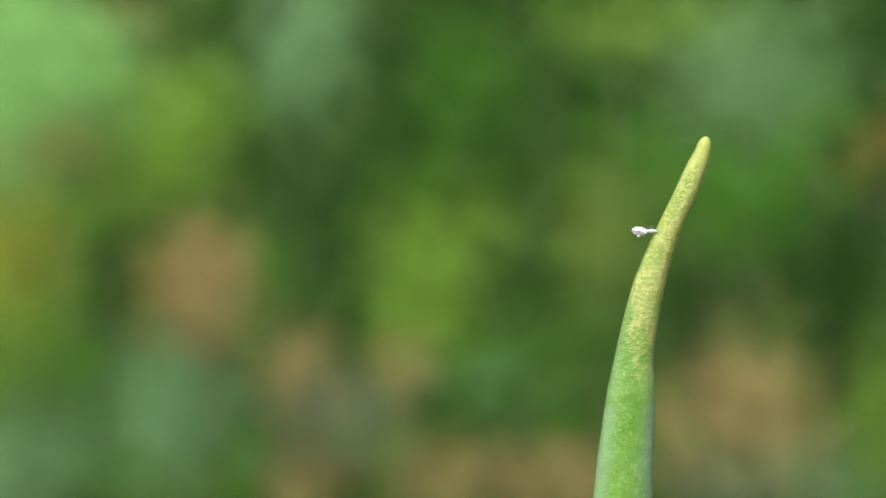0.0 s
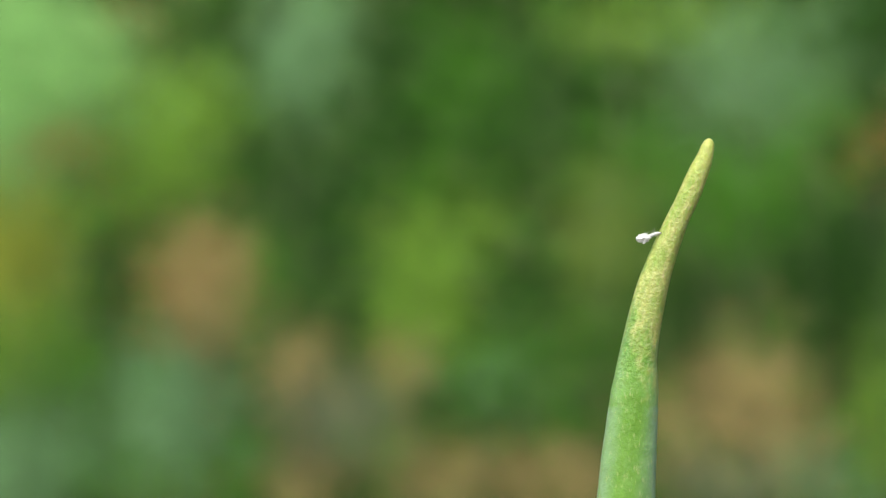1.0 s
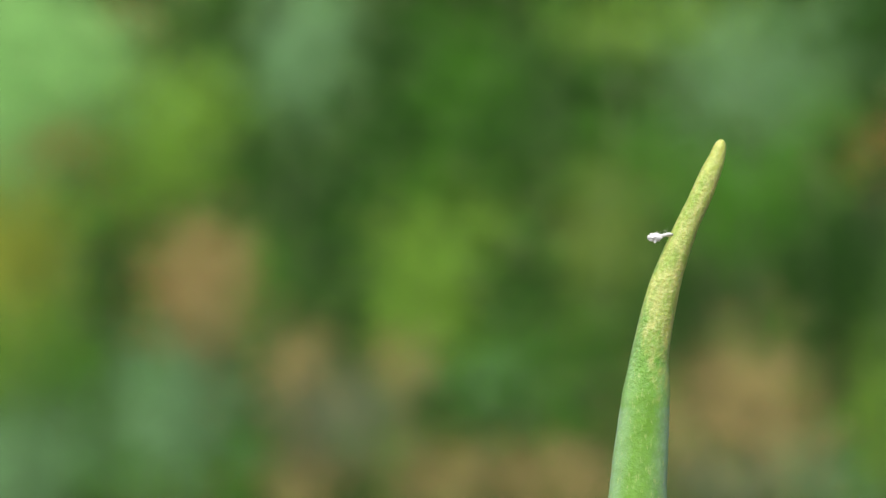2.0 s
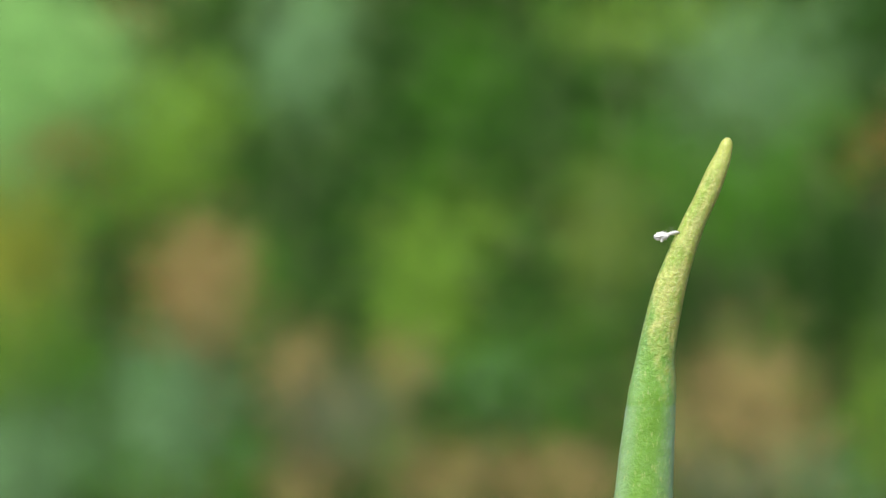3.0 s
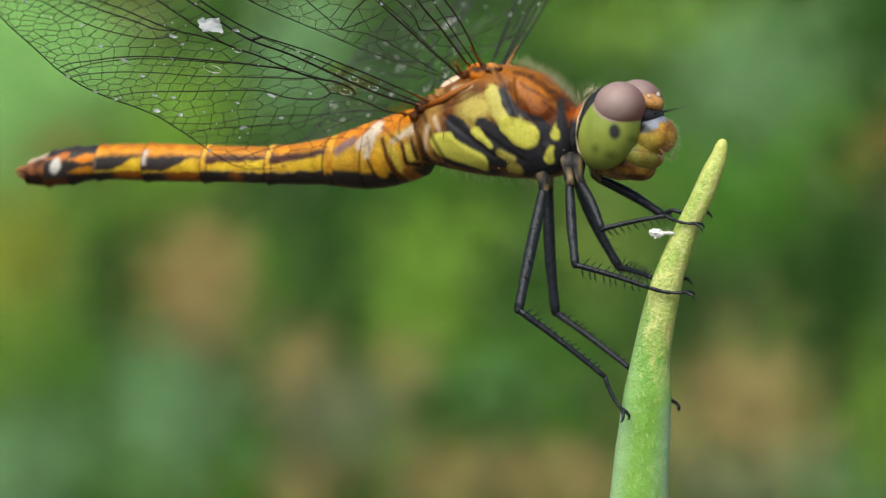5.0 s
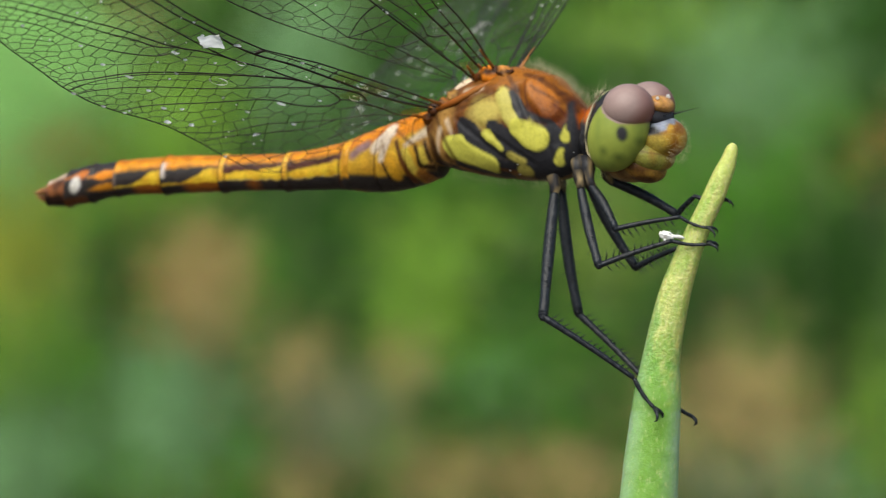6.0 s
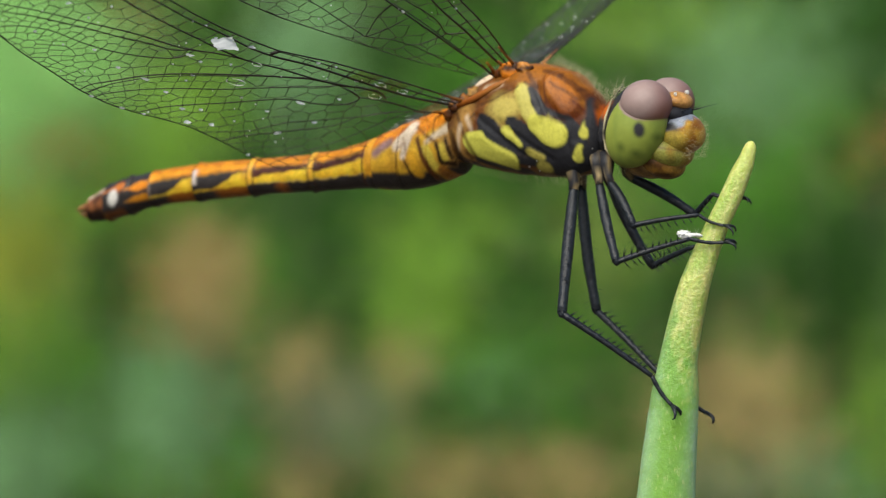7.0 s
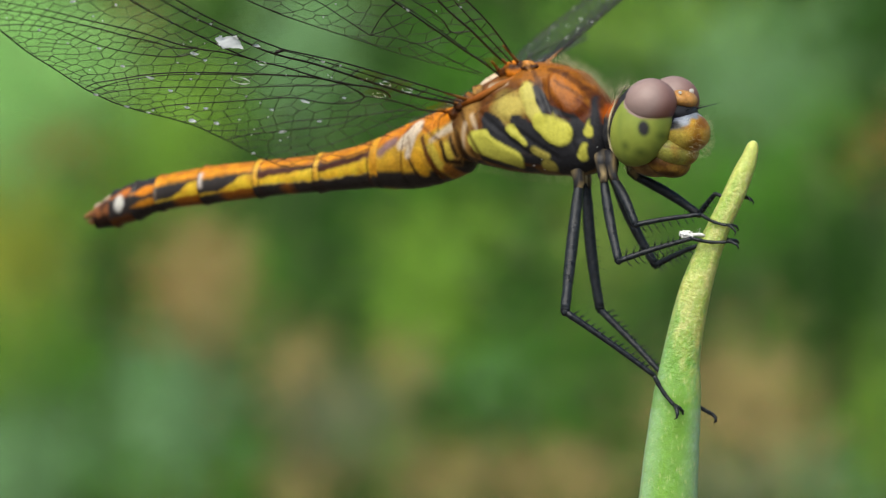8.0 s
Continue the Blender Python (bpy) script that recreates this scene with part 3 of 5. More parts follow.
        c = blend(c, INK, (z - 0.06 - (x - 9.4) * 0.25) * 8)
        return blend(c, INK, min((abs(y) - 1.3 - 0.25 * max(0, -0.2 - z)) * 12, (z + 0.75) * 5))

    paint(f, brow_tone)
    bm = bmesh.new()
    blob(bm, (8.55, 0, -1.75), (1.5, 1.85, 1.0), 24, 56, 40)
    f = part("face_plate", bm, FACE, head, "yellow lower face")

    def plate_tone(x, y, z):
        c = blend(srgb(166, 164, 78), srgb(156, 102, 30), (x - 9.25) * 1.3 + 0.8 * wob(x, y, z, 1.6))
        return blend(c, srgb(120, 84, 36), 0.75 - abs(z + 1.62 + 0.25 * (x - 9)) * 9)

    paint(f, plate_tone)
    bm = bmesh.new()
    blob(bm, (8.0, 0, -2.3), (1.6, 1.6, 1.0), 30, 48, 34)
    f = part("upper_lip", bm, FACE, head)
    paint(f, lambda x, y, z: blend(srgb(160, 118, 50), srgb(92, 60, 28), 0.45 + 1.9 * wob(x, y, z, 1.6) + (-2.6 - z) * 0.7 + (8.4 - x) * 0.4))
    bm = bmesh.new()
    blob(bm, (7.1, 0, -2.5), (1.5, 1.5, 0.85), 18, 44, 26)
    f = part("lower_lip", bm, FACE, head)
    paint(f, lambda x, y, z: blend(srgb(164, 130, 78), srgb(100, 70, 42), 0.5 + 1.5 * wob(x, y, z, 1.4)))
    bm = bmesh.new()
    blob(bm, (9.05, 0, 0.3), (1.0, 1.4, 0.62), 15, 36, 22)
    f = part("black_band", bm, CHITIN, head, "shiny black band before the eyes")
    paint(f, lambda x, y, z: INK)
    bm = bmesh.new()
    blob(bm, (9.3, 0, 0.98), (0.78, 1.1, 0.5), 16, 36, 24)
    f = part("crown_knob", bm, FACE, head, "small orange knob with simple eyes")
    paint(f, lambda x, y, z: blend(srgb(204, 150, 84), srgb(132, 84, 44), (9.2 - x) * 1.2 + 0.3 + wob(x, y, z, 2.5)))
    # simple eyes, coloured white throughout to imitate their glint; the far one enlarged
    for y in (-0.62, 0, 0.62):
        bm = bmesh.new()
        blob(bm, (9.5 + 0.3 * (y == 0), 1.4 * y, 1.45 - 0.1 * abs(y)), (0.1, 0.1, 0.1 + 0.05 * (y > 0)), 0, 12, 8)
        part("simple_eye", bm, FLECK, head)
    for sgn in (-1, 1):
        bm = bmesh.new()
        tube(bm, [Vector(p) * MM for p in ((9.55, sgn * 0.65, 0.3), (9.9, sgn * 0.8, 0.42), (10.5, sgn * 1.0, 0.55), (11.2, sgn * 1.25, 0.72))],
             [0.07 * MM, 0.05 * MM, 0.022 * MM, 0.008 * MM], 6)
        part("antenna", bm, BLACK, head)
    bm = bmesh.new()
    roots = []
    for _ in range(300):
        a, b = random.uniform(-0.9, 0.9), random.uniform(-0.85, 0.9)
        nrm = Vector((math.cos(a) * math.cos(b), math.sin(a), math.sin(b)))
        roots.append((Vector((9.3, 0, -1.2)) + Vector((nrm.x * 1.35, nrm.y * 1.8, nrm.z * 1.35)), nrm))
    for _ in range(420):
        a = random.uniform(-0.6, 0.95) * math.pi
        roots.append((Vector((5.75, 1.9 * math.cos(a), -0.6 + 2.2 * math.sin(a))), Vector((-0.2, math.cos(a), math.sin(a)))))
    hairs(bm, roots, 0.4, Vector((0.2, 0, 0)), 0.0035)
    part("bristles", bm, HAIR, head, "fine pale bristles")
    bm = bmesh.new()
    roots = []
    for _ in range(46):
        a = random.uniform(0.25, 0.85) * math.pi
        roots.append((Vector((5.35, 1.3 * math.cos(a), -0.3 + 1.5 * math.sin(a))), Vector((0.15, 0.8 * math.cos(a), math.sin(a)))))
    hairs(bm, roots, 1.3, Vector((0.1, 0, 0.15)), 0.0045)
    part("collar_hairs", bm, HAIR, head, "longer cream hairs on the collar")
    # the head is cocked a little to one side
    hub = Vector((7.0, 0, -0.5)) * MM
    tilt_ = Matrix.Translation(hub + Vector((0, 0, 0.1)) * MM) @ Matrix.Rotation(radians(5), 4, "X") @ Matrix.Translation(-hub)
    head.location, head.rotation_euler = tilt_.translation, tilt_.to_euler()
    return head


build_head()

# abdomen: ring borders along the body, then centre height and half height
RINGS = (-4.4, -5.9, -7.9, -9.86, -14.45, -18.7, -22.56, -25.81, -27.5, -29.1, -30.5)


def abdomen_row(u):
    us = (-30.9, -30.5, -29.7, -29.07, -28.43, -27.38, -26.34, -24.68, -23.03, -21.2, -19.17, -17.17, -14.8, -12.84, -10.9, -9.36, -8.02, -7.07, -5.56, -4.25)
    cs = (-5.4, -5.36, -5.08, -4.87, -4.61, -4.36, -4.05, -3.75, -3.56, -3.36, -3.2, -3.04, -2.88, -2.67, -2.37, -2.12, -1.86, -1.65, -1.22, -0.9)
    hs = (0.6, 0.74, 0.97, 1.09, 1.16, 1.15, 1.05, 1.08, 1.12, 1.14, 1.09, 1.08, 1.09, 1.2, 1.38, 1.7, 1.95, 2.05, 2.1, 1.9)
    return smooth_table(u, us, cs), smooth_table(u, us, hs)


SOOT = srgb(52, 47, 46)


def ring_colour(k, a, b):
    """Rule for ring k between the borders a (front) and b (rear): t runs rearwards, e upwards from the middle."""
    def f(x, y, z):
        u = x + a
        c, h = abdomen_row(u)
        e = (z + joint(k)[1] - c) / h
        t = (a - u) / (a - b)
        n = 0.25 * wob(u, y, z, 1.6)
        e2 = e + 0.09 * wob(u, z, y, 2.2)
        if k <= 2:
            return front_rings(u, z + joint(k)[1], y, e2)
        orange = blend(srgb(224, 150, 28), srgb(182, 102, 18), 0.35 + n * 2 + (e - 0.7))
        yellow = blend(srgb(232, 196, 52), srgb(216, 152, 30), 0.3 + n * 2.2)
        late = k >= 5
        # the dark wedge under the orange back widens to the rear; a rusty seam above it
        upper = (0.36 - 0.1 * t) if late else 0.46
        q = max(0.0, min(1.0, (t - 0.12) / 0.55))
        lower = (0.24 - 0.74 * q * q * (3 - 2 * q)) if late else 0.26 - 0.3 * t
        col = blend(yellow, orange, (e2 - upper + 0.04) * 12)
        col = blend(col, srgb(120, 50, 12), (0.13 - abs(e2 - upper - 0.05)) * 5)
        # on rings 3 and 4 a pinkish sheen is painted into the brown band
        tint = blend(SOOT, srgb(66, 34, 16), (0.4 - t) * 2.5) if late else blend(srgb(74, 36, 24), srgb(158, 118, 112), 3.0 * n + (0.55 - t) * (1.6 if k == 3 else 0.4) - 0.3)
        col = stain(col, tint, max(e2 - upper, lower - e2), 0.06)
        # belly: black behind, brown before, black all along on the swollen rings, on ring 3 with a grey sheen painted
        # in
        floor_ = -0.42 if k == 3 else -0.44 if k == 4 else -0.6 + 0.12 * (1 - t)
        under = blend(SOOT, srgb(158, 92, 28), (0.66 - t) * 6 if late else (0.2 - abs(t - 0.45)) * 6 - 0.3) if k >= 4 else blend(SOOT, srgb(84, 80, 78), 1.6 * n)
        col = stain(col, under, e2 - floor_, 0.05)
        col = blend(col, srgb(150, 146, 138), (0.04 - abs(e2 - floor_ - 0.02)) * 14 * (k <= 4))
        # rims
        if k == 3:
            col = blend(col, srgb(224, 160, 40), min((0.14 - t) * 30, (e2 + 0.6) * 8))
            col = blend(col, srgb(70, 32, 10), (0.018 - abs(t - 0.15)) * 70)
        if k in (3, 4):
            col = blend(col, srgb(226, 172, 52), min((t - 0.91) * 30, (e2 + 0.5) * 6))
            col = blend(col, srgb(58, 28, 10), (0.014 - abs(t - 0.9)) * 80)
        if k == 5:
            col = blend(col, srgb(206, 194, 186), min((t - 0.9) * 16, (0.45 - abs(e2 - 0.25)) * 6))
        if k == 6:
            col = blend(col, srgb(150, 132, 120), min((t - 0.93) * 22, (0.5 - abs(e2 + 0.1)) * 4) * 0.7)
        col = blend(col, srgb(52, 26, 10), (t - 0.975) * 40)
        col = blend(col, srgb(52, 26, 10), (0.02 - t) * 40)
        if k >= 7:
            col = blend(SOOT, srgb(228, 138, 20), (0.34 - abs(e2 - 0.28) - 0.5 * max(0, t - 0.45) + 0.4 * n) * 7)
            col = blend(col, srgb(204, 132, 30), (0.26 - abs(e2 + 0.42) - 0.4 * max(0, t - 0.5)) * 6)
            col = blend(col, SOOT, (e2 - 0.74) * 5)
        if k == 8:
            col = blend(SOOT, srgb(196, 112, 40), (0.3 - abs(e2 - 0.5) - 0.4 * abs(t - 0.3) + n) * 5)
            col = blend(col, srgb(120, 70, 30), (-0.6 - e2) * 4)
            col = blend(col, srgb(222, 218, 210), (0.3 - math.hypot((t - 0.55) * 1.1, (e + 0.02) * 0.55) + 0.3 * n) * 8)
        if k == 9:
            col = blend(srgb(40, 24, 18), srgb(150, 92, 52), 0.35 + 0.6 * e + 5 * n)
            col = blend(col, srgb(208, 184, 160), (e2 - 0.55) * 4)
        rough_ = wob(u, y, z, 5.0) + 0.6 * wob(u, y, z, 12.0)
        return blend(col, tuple(q * 0.5 for q in col), (0.8 if col[1] < 0.3 else 0.35) * rough_ - 0.1)
    return f


def front_rings(u, w, y, e):
    """The crowded plates of the first rings."""
    u += 0.08 * wob(u, y, w, 1.5)
    w += 0.08 * wob(w, u, y, 1.5)
    n = wob(u, y, w, 1.3)
    gold = blend(srgb(220, 172, 46), srgb(196, 140, 44), 0.4 + n)
    col = blend(gold, blend(srgb(230, 144, 24), srgb(190, 104, 22), 0.4 + n), (e - 0.42) * 7)
    col = blend(col, TAN, (u + 5.4) * 1.4)
    plates = (
        (srgb(150, 116, 112), 0.14, ((-9.6, -1.72, 0.24, -8.6, -1.1, 0.27),)),
        (srgb(232, 142, 26), 0.12, ((-6.3, -0.25, 0.42, -5.2, 0.35, 0.45),)),
        (SOOT, 0.12, ((-9.8, -3.3, 0.5, -8.4, -3.4, 0.56), (-8.4, -3.45, 0.56, -5.9, -3.4, 0.58), (-5.04, -2.76, 0.2, -3.6, -2.79, 0.34))),
        (srgb(224, 166, 40), 0.1, ((-6.95, -1.95, 0.26, -6.6, -2.85, 0.3),)),
        (srgb(216, 190, 74), 0.07, ((-6.0, -1.5, 0.3, -5.6, -2.45, 0.34), (-4.98, -1.25, 0.2, -4.85, -2.0, 0.24))),
        (srgb(222, 202, 178), 0.1, ((-8.0, -1.3, 0.34, -7.05, -0.25, 0.42), (-7.25, -0.9, 0.26, -7.55, -1.95, 0.2), (-5.95, -1.05, 0.13, -4.3, -0.05, 0.26))),
        (srgb(150, 118, 92), 0.08, ((-7.6, -0.75, 0.04, -7.3, -1.6, 0.05), (-7.95, -1.45, 0.05, -7.4, -1.1, 0.03))),
    )
    lines = (
        (srgb(100, 56, 22), 0.07, ((-6.55, -0.9, 0.12, -5.75, -3.1, 0.2), (-6.7, -0.2, 0.06, -5.4, -1.05, 0.08))),
        (srgb(40, 22, 12), 0.05, ((-7.5, -2.1, 0.06, -7.0, -3.1, 0.09), (-5.32, -1.1, 0.09, -5.05, -2.3, 0.12), (-5.05, -2.3, 0.1, -4.3, -2.35, 0.16),
                                  (-4.7, -0.9, 0.09, -4.45, -2.0, 0.1), (-5.65, 0.45, 0.02, -5.45, -0.6, 0.03), (-7.9, 0.2, 0.02, -8.1, -3.1, 0.03))),
        (srgb(172, 112, 42), 0.1, ((-5.1, -2.75, 0.32, -4.95, -3.05, 0.34),)),
    )
    for tone_, soft, marks in plates + lines:
        for m in marks:
            col = stain(col, tone_, capsule(u, w, m), soft)
    return blend(col, tuple(q * 0.5 for q in col), (0.8 * wob(u, y, w, 6.0) + 0.5 * wob(u, y, w, 13.0)) * (0.9 if col[1] < 0.3 else 0.3))


def joint(k):
    """Hinge of ring k: its front border and centre height in mm."""
    u = RINGS[k]
    return u, abdomen_row(u)[0]


def build_abdomen():
    """Ten telescoping rings; the first is the abdomen's own mesh, the rest hang from it."""
    made = []
    for k in range(10):
        a, b = RINGS[k], RINGS[k + 1]
        ju, jw = joint(k)
        bm = bmesh.new()
        rings = []
        ns = max(20, int((a - b) * 14))
        nt = 100
        for i in range(-2, ns + 1):
            t = i / ns
            u = a + (b - a) * t
            c, h = abdomen_row(u)
            swell = 1.0 + (0.01 + 0.1 * (max(0, t - 0.84) / 0.16) ** 1.5 if k >= 3 else 0.02) - 0.07 * max(0.0, 0.08 - t) / 0.08
            if t < 0:
                swell *= 0.86
            ring = []
            for q in range(nt):
                ang = 2 * math.pi * q / nt
                sa, ca = math.sin(ang), math.cos(ang)
                v = h * 0.92 * ca * swell
                w = h * swell * math.copysign(abs(sa) ** 0.92, sa)
                lump = 1 + (0.035 if k >= 7 else 0.016) * wob(u, v, w, 1.8) + 0.01 * wob(u, v, w, 5.0)
                ring.append(Vector((u - ju, v * lump, c - jw + w * lump)) * MM)
            rings.append(ring)
        loft(bm, rings)
        if k == 0:
            ob = part("abdomen", bm, ABDOMEN, fly, "slender orange abdomen with black wedges and yellow flanks")
            ob.location = Vector((ju, 0, jw)) * MM
        else:
            ob = part("abdomen_ring", bm, ABDOMEN, made[0])
        paint(ob, ring_colour(k, a, b))
        made.append(ob)
    # tail appendages belong to the last ring's mesh neighbourhood
    bm = bmesh.new()
    for y in (-0.28, 0.28):
        tube(bm, [Vector(p) * MM for p in ((0.3, y, 0.2), (-0.25, y * 1.2, 0.12), (-0.6, y * 1.5, 0.0), (-0.95, y * 1.2, -0.12))],
             [0.24 * MM, 0.24 * MM, 0.17 * MM, 0.05 * MM], 10)
    tube(bm, [Vector(p) * MM for p in ((0.3, 0, -0.3), (-0.5, 0, -0.35), (-0.95, 0, -0.3))], [0.3 * MM, 0.22 * MM, 0.05 * MM], 10)
    tail = part("tail_claspers", bm, ABDOMEN, made[0])
    paint(tail, lambda x, y, z: blend(srgb(110, 62, 34), srgb(196, 146, 92), -x * 0.9))
    made.append(tail)
    return made


abdomen = build_abdomen()


# wings: X along the span, Y towards the trailing edge, in mm; borders front and rear
WING_FRONT = {
    "hind": ((-0.3, 0.2, 1.5, 6.1, 10.4, 14.2, 16.5, 18.8, 21.0, 23.2, 27.0, 30.0, 32.0, 33.2, 33.5),
             (-0.8, -0.8, -0.83, -0.78, -0.6, -0.1, -0.25, -0.52, -0.9, -1.4, -2.0, -2.1, -1.6, -0.4, 0.5)),
    "fore": ((-1.0, 0.1, 1.0, 2.6, 4.3, 5.9, 7.5, 12.0, 17.0, 24.0, 30.0, 33.5, 35.1, 35.5),
             (-0.3, -0.43, -0.42, -0.55, -0.63, -0.6, -0.5, -0.35, -0.1, -0.5, -0.9, -0.5, 0.3, 0.9)),
}
WING_REAR = {
    "hind": ((-0.3, 0.3, 0.9, 2.0, 3.2, 4.3, 6.7, 9.5, 12.4, 14.3, 16.4, 18.5, 21.0, 23.8, 26.4, 29.2, 31.5, 32.9, 33.5),
             (1.2, 5.2, 8.4, 10.2, 10.9, 11.05, 10.6, 9.95, 9.4, 9.38, 9.5, 9.42, 8.9, 7.93, 7.1, 5.92, 4.3, 2.4, 0.6)),
    "fore": ((-1.0, 0.4, 2.2, 4.5, 6.6, 9.2, 11.2, 13.8, 17.0, 21.0, 26.0, 30.0, 33.0, 35.0, 35.5),
             (1.3, 2.55, 3.9, 5.35, 6.5, 8.0, 9.1, 10.2, 10.7, 10.4, 9.4, 7.3, 4.6, 2.0, 1.0)),
}


def wing_sides(kind, x):
    xs, ys = WING_FRONT[kind]
    front = interp(x, xs, ys)
    xs, ys = WING_REAR[kind]
    return front, max(front + 0.1, smooth_table(x, xs, ys))


def wing_place(kind, length, x, y):
    """A place on the gently corrugated film, held between its borders."""
    a, b = wing_sides(kind, x)
    f = max(0.0, min(1.0, (y - a) / (b - a)))
    k = x / length
    return Vector((x, a + (b - a) * f, 0.12 * math.sin(f * 9 + 1) * (1 - k * 0.7) - 0.25 * k * k)) * MM


def wing_point(kind, length, s, f):
    a, b = wing_sides(kind, s * length)
    return wing_place(kind, length, s * length, a + (b - a) * f)


def cell_walls(pts):
    """Borders between the nearest neighbours of scattered points: pairs of ends in mm."""
    big = np.array([(-400.0, -300.0), (500.0, -300.0), (40.0, 700.0)])
    p = np.vstack([pts, big])
    n = len(pts)

    def circle(t):
        (ax, ay), (bx, by), (cx, cy) = p[t[0]], p[t[1]], p[t[2]]
        d = 2 * (ax * (by - cy) + bx * (cy - ay) + cx * (ay - by))
        if abs(d) < 1e-12:
            d = 1e-12
        a2, b2, c2 = ax * ax + ay * ay, bx * bx + by * by, cx * cx + cy * cy
        ux = (a2 * (by - cy) + b2 * (cy - ay) + c2 * (ay - by)) / d
        uy = (a2 * (cx - bx) + b2 * (ax - cx) + c2 * (bx - ax)) / d
        return ux, uy, (ux - ax) ** 2 + (uy - ay) ** 2

    tris = [(n, n + 1, n + 2)]
    circ = np.array([circle(tris[0])])
    for i in range(n):
        x, y = p[i]
        bad = (circ[:, 0] - x) ** 2 + (circ[:, 1] - y) ** 2 < circ[:, 2]
        rim = {}
        for k in np.nonzero(bad)[0]:
            t = tris[k]
            for e in ((t[0], t[1]), (t[1], t[2]), (t[2], t[0])):
                key = (min(e), max(e))
                rim[key] = rim.get(key, 0) + 1
        fresh = [(a, b, i) for (a, b), m in rim.items() if m == 1]
        tris = [t for t, q in zip(tris, bad) if not q] + fresh
        circ = np.vstack([circ[~bad], np.array([circle(t) for t in fresh])])
    sides = {}
    for k, t in enumerate(tris):
        if max(t) >= n:
            continue
        for e in ((t[0], t[1]), (t[1], t[2]), (t[2], t[0])):
            sides.setdefault((min(e), max(e)), []).append(k)
    return [(tuple(circ[q[0], :2]), tuple(circ[q[1], :2])) for q in sides.values() if len(q) == 2]


# strong veins of each wing by name: half thickness in mm, then places along it from the root outwards
HIND_VEINS = {
    "subcosta": (0.045, ((-0.3, -0.45), (3.0, -0.3), (8.0, -0.25), (12.0, -0.15), (14.1, 0.0))),
    "radius": (0.075, ((-0.45, -0.2), (0.8, -0.1), (2.8, 0.23), (5.0, 0.35), (9.6, 0.28), (11.7, 0.3), (14.0, 0.5), (15.9, 0.4), (18.4, -0.05), (21.1, -0.4), (24.0, -1.0), (28.0, -1.5), (32.0, -1.1))),
    "sector": (0.05, ((6.7, 0.87), (8.2, 1.25), (10.2, 1.45), (12.8, 1.46), (14.8, 1.65), (17.0, 1.45), (19.0, 1.1), (21.4, 0.7), (23.8, 0.25), (26.5, -0.3), (31.0, -0.2))),
    "first_branch": (0.042, ((14.6, 1.6), (16.7, 1.82), (18.7, 2.35), (20.3, 2.45), (22.3, 2.46), (24.1, 2.62), (26.0, 2.8), (27.8, 2.9), (29.5, 3.1), (32.3, 3.6))),
    "second_branch": (0.036, ((18.6, 2.4), (19.5, 2.88), (21.1, 2.95), (22.9, 3.15), (24.5, 3.2), (26.0, 3.3), (27.4, 3.42), (29.1, 3.65), (31.5, 4.3))),
    "third_branch": (0.034, ((18.3, 2.35), (18.4, 3.2), (19.1, 3.8), (20.8, 4.3), (22.6, 4.53), (24.6, 4.5), (26.7, 4.28), (28.5, 4.7), (29.6, 5.6))),
    "media": (0.062, ((4.6, 1.2), (5.4, 0.82), (6.8, 0.87), (8.2, 1.29), (10.1, 1.55), (12.0, 2.32), (13.5, 3.03), (15.0, 3.73), (16.5, 4.43), (18.0, 5.18), (19.3, 6.08), (20.3, 7.2), (20.9, 8.0), (21.0, 8.85))),
    "media_twin": (0.03, ((13.4, 3.2), (15.0, 3.93), (16.5, 4.65), (18.0, 5.45), (19.1, 6.3), (20.0, 7.4), (20.4, 8.9))),
    "cubitus": (0.036, ((8.2, 1.3), (8.9, 1.96), (10.5, 3.04), (12.4, 4.2), (13.9, 5.02), (16.4, 6.07), (18.3, 7.22), (19.4, 8.4), (19.7, 9.1))),
    "loop": (0.04, ((8.1, 1.35), (6.02, 1.9), (6.05, 3.05), (7.5, 3.8), (9.5, 4.15), (11.5, 5.3), (12.9, 6.18), (14.3, 7.05), (15.5, 8.06), (16.2, 9.2))),
    "root_rear": (0.055, ((-0.5, 1.15), (1.5, 1.5), (3.0, 1.45), (4.35, 1.5), (6.0, 1.88))),
    "anal": (0.03, ((1.5, 1.55), (2.9, 2.45), (4.25, 3.96), (6.2, 5.3), (7.9, 6.36), (9.1, 7.9), (10.4, 8.95), (11.4, 9.6))),
    "anal_inner": (0.026, ((4.25, 3.98), (4.8, 5.3), (6.9, 6.9), (8.7, 8.35), (9.5, 9.9))),
    "lobe": (0.022, ((2.0, 2.0), (2.4, 4.0), (3.2, 6.4), (4.4, 8.8), (4.8, 10.8))),
}
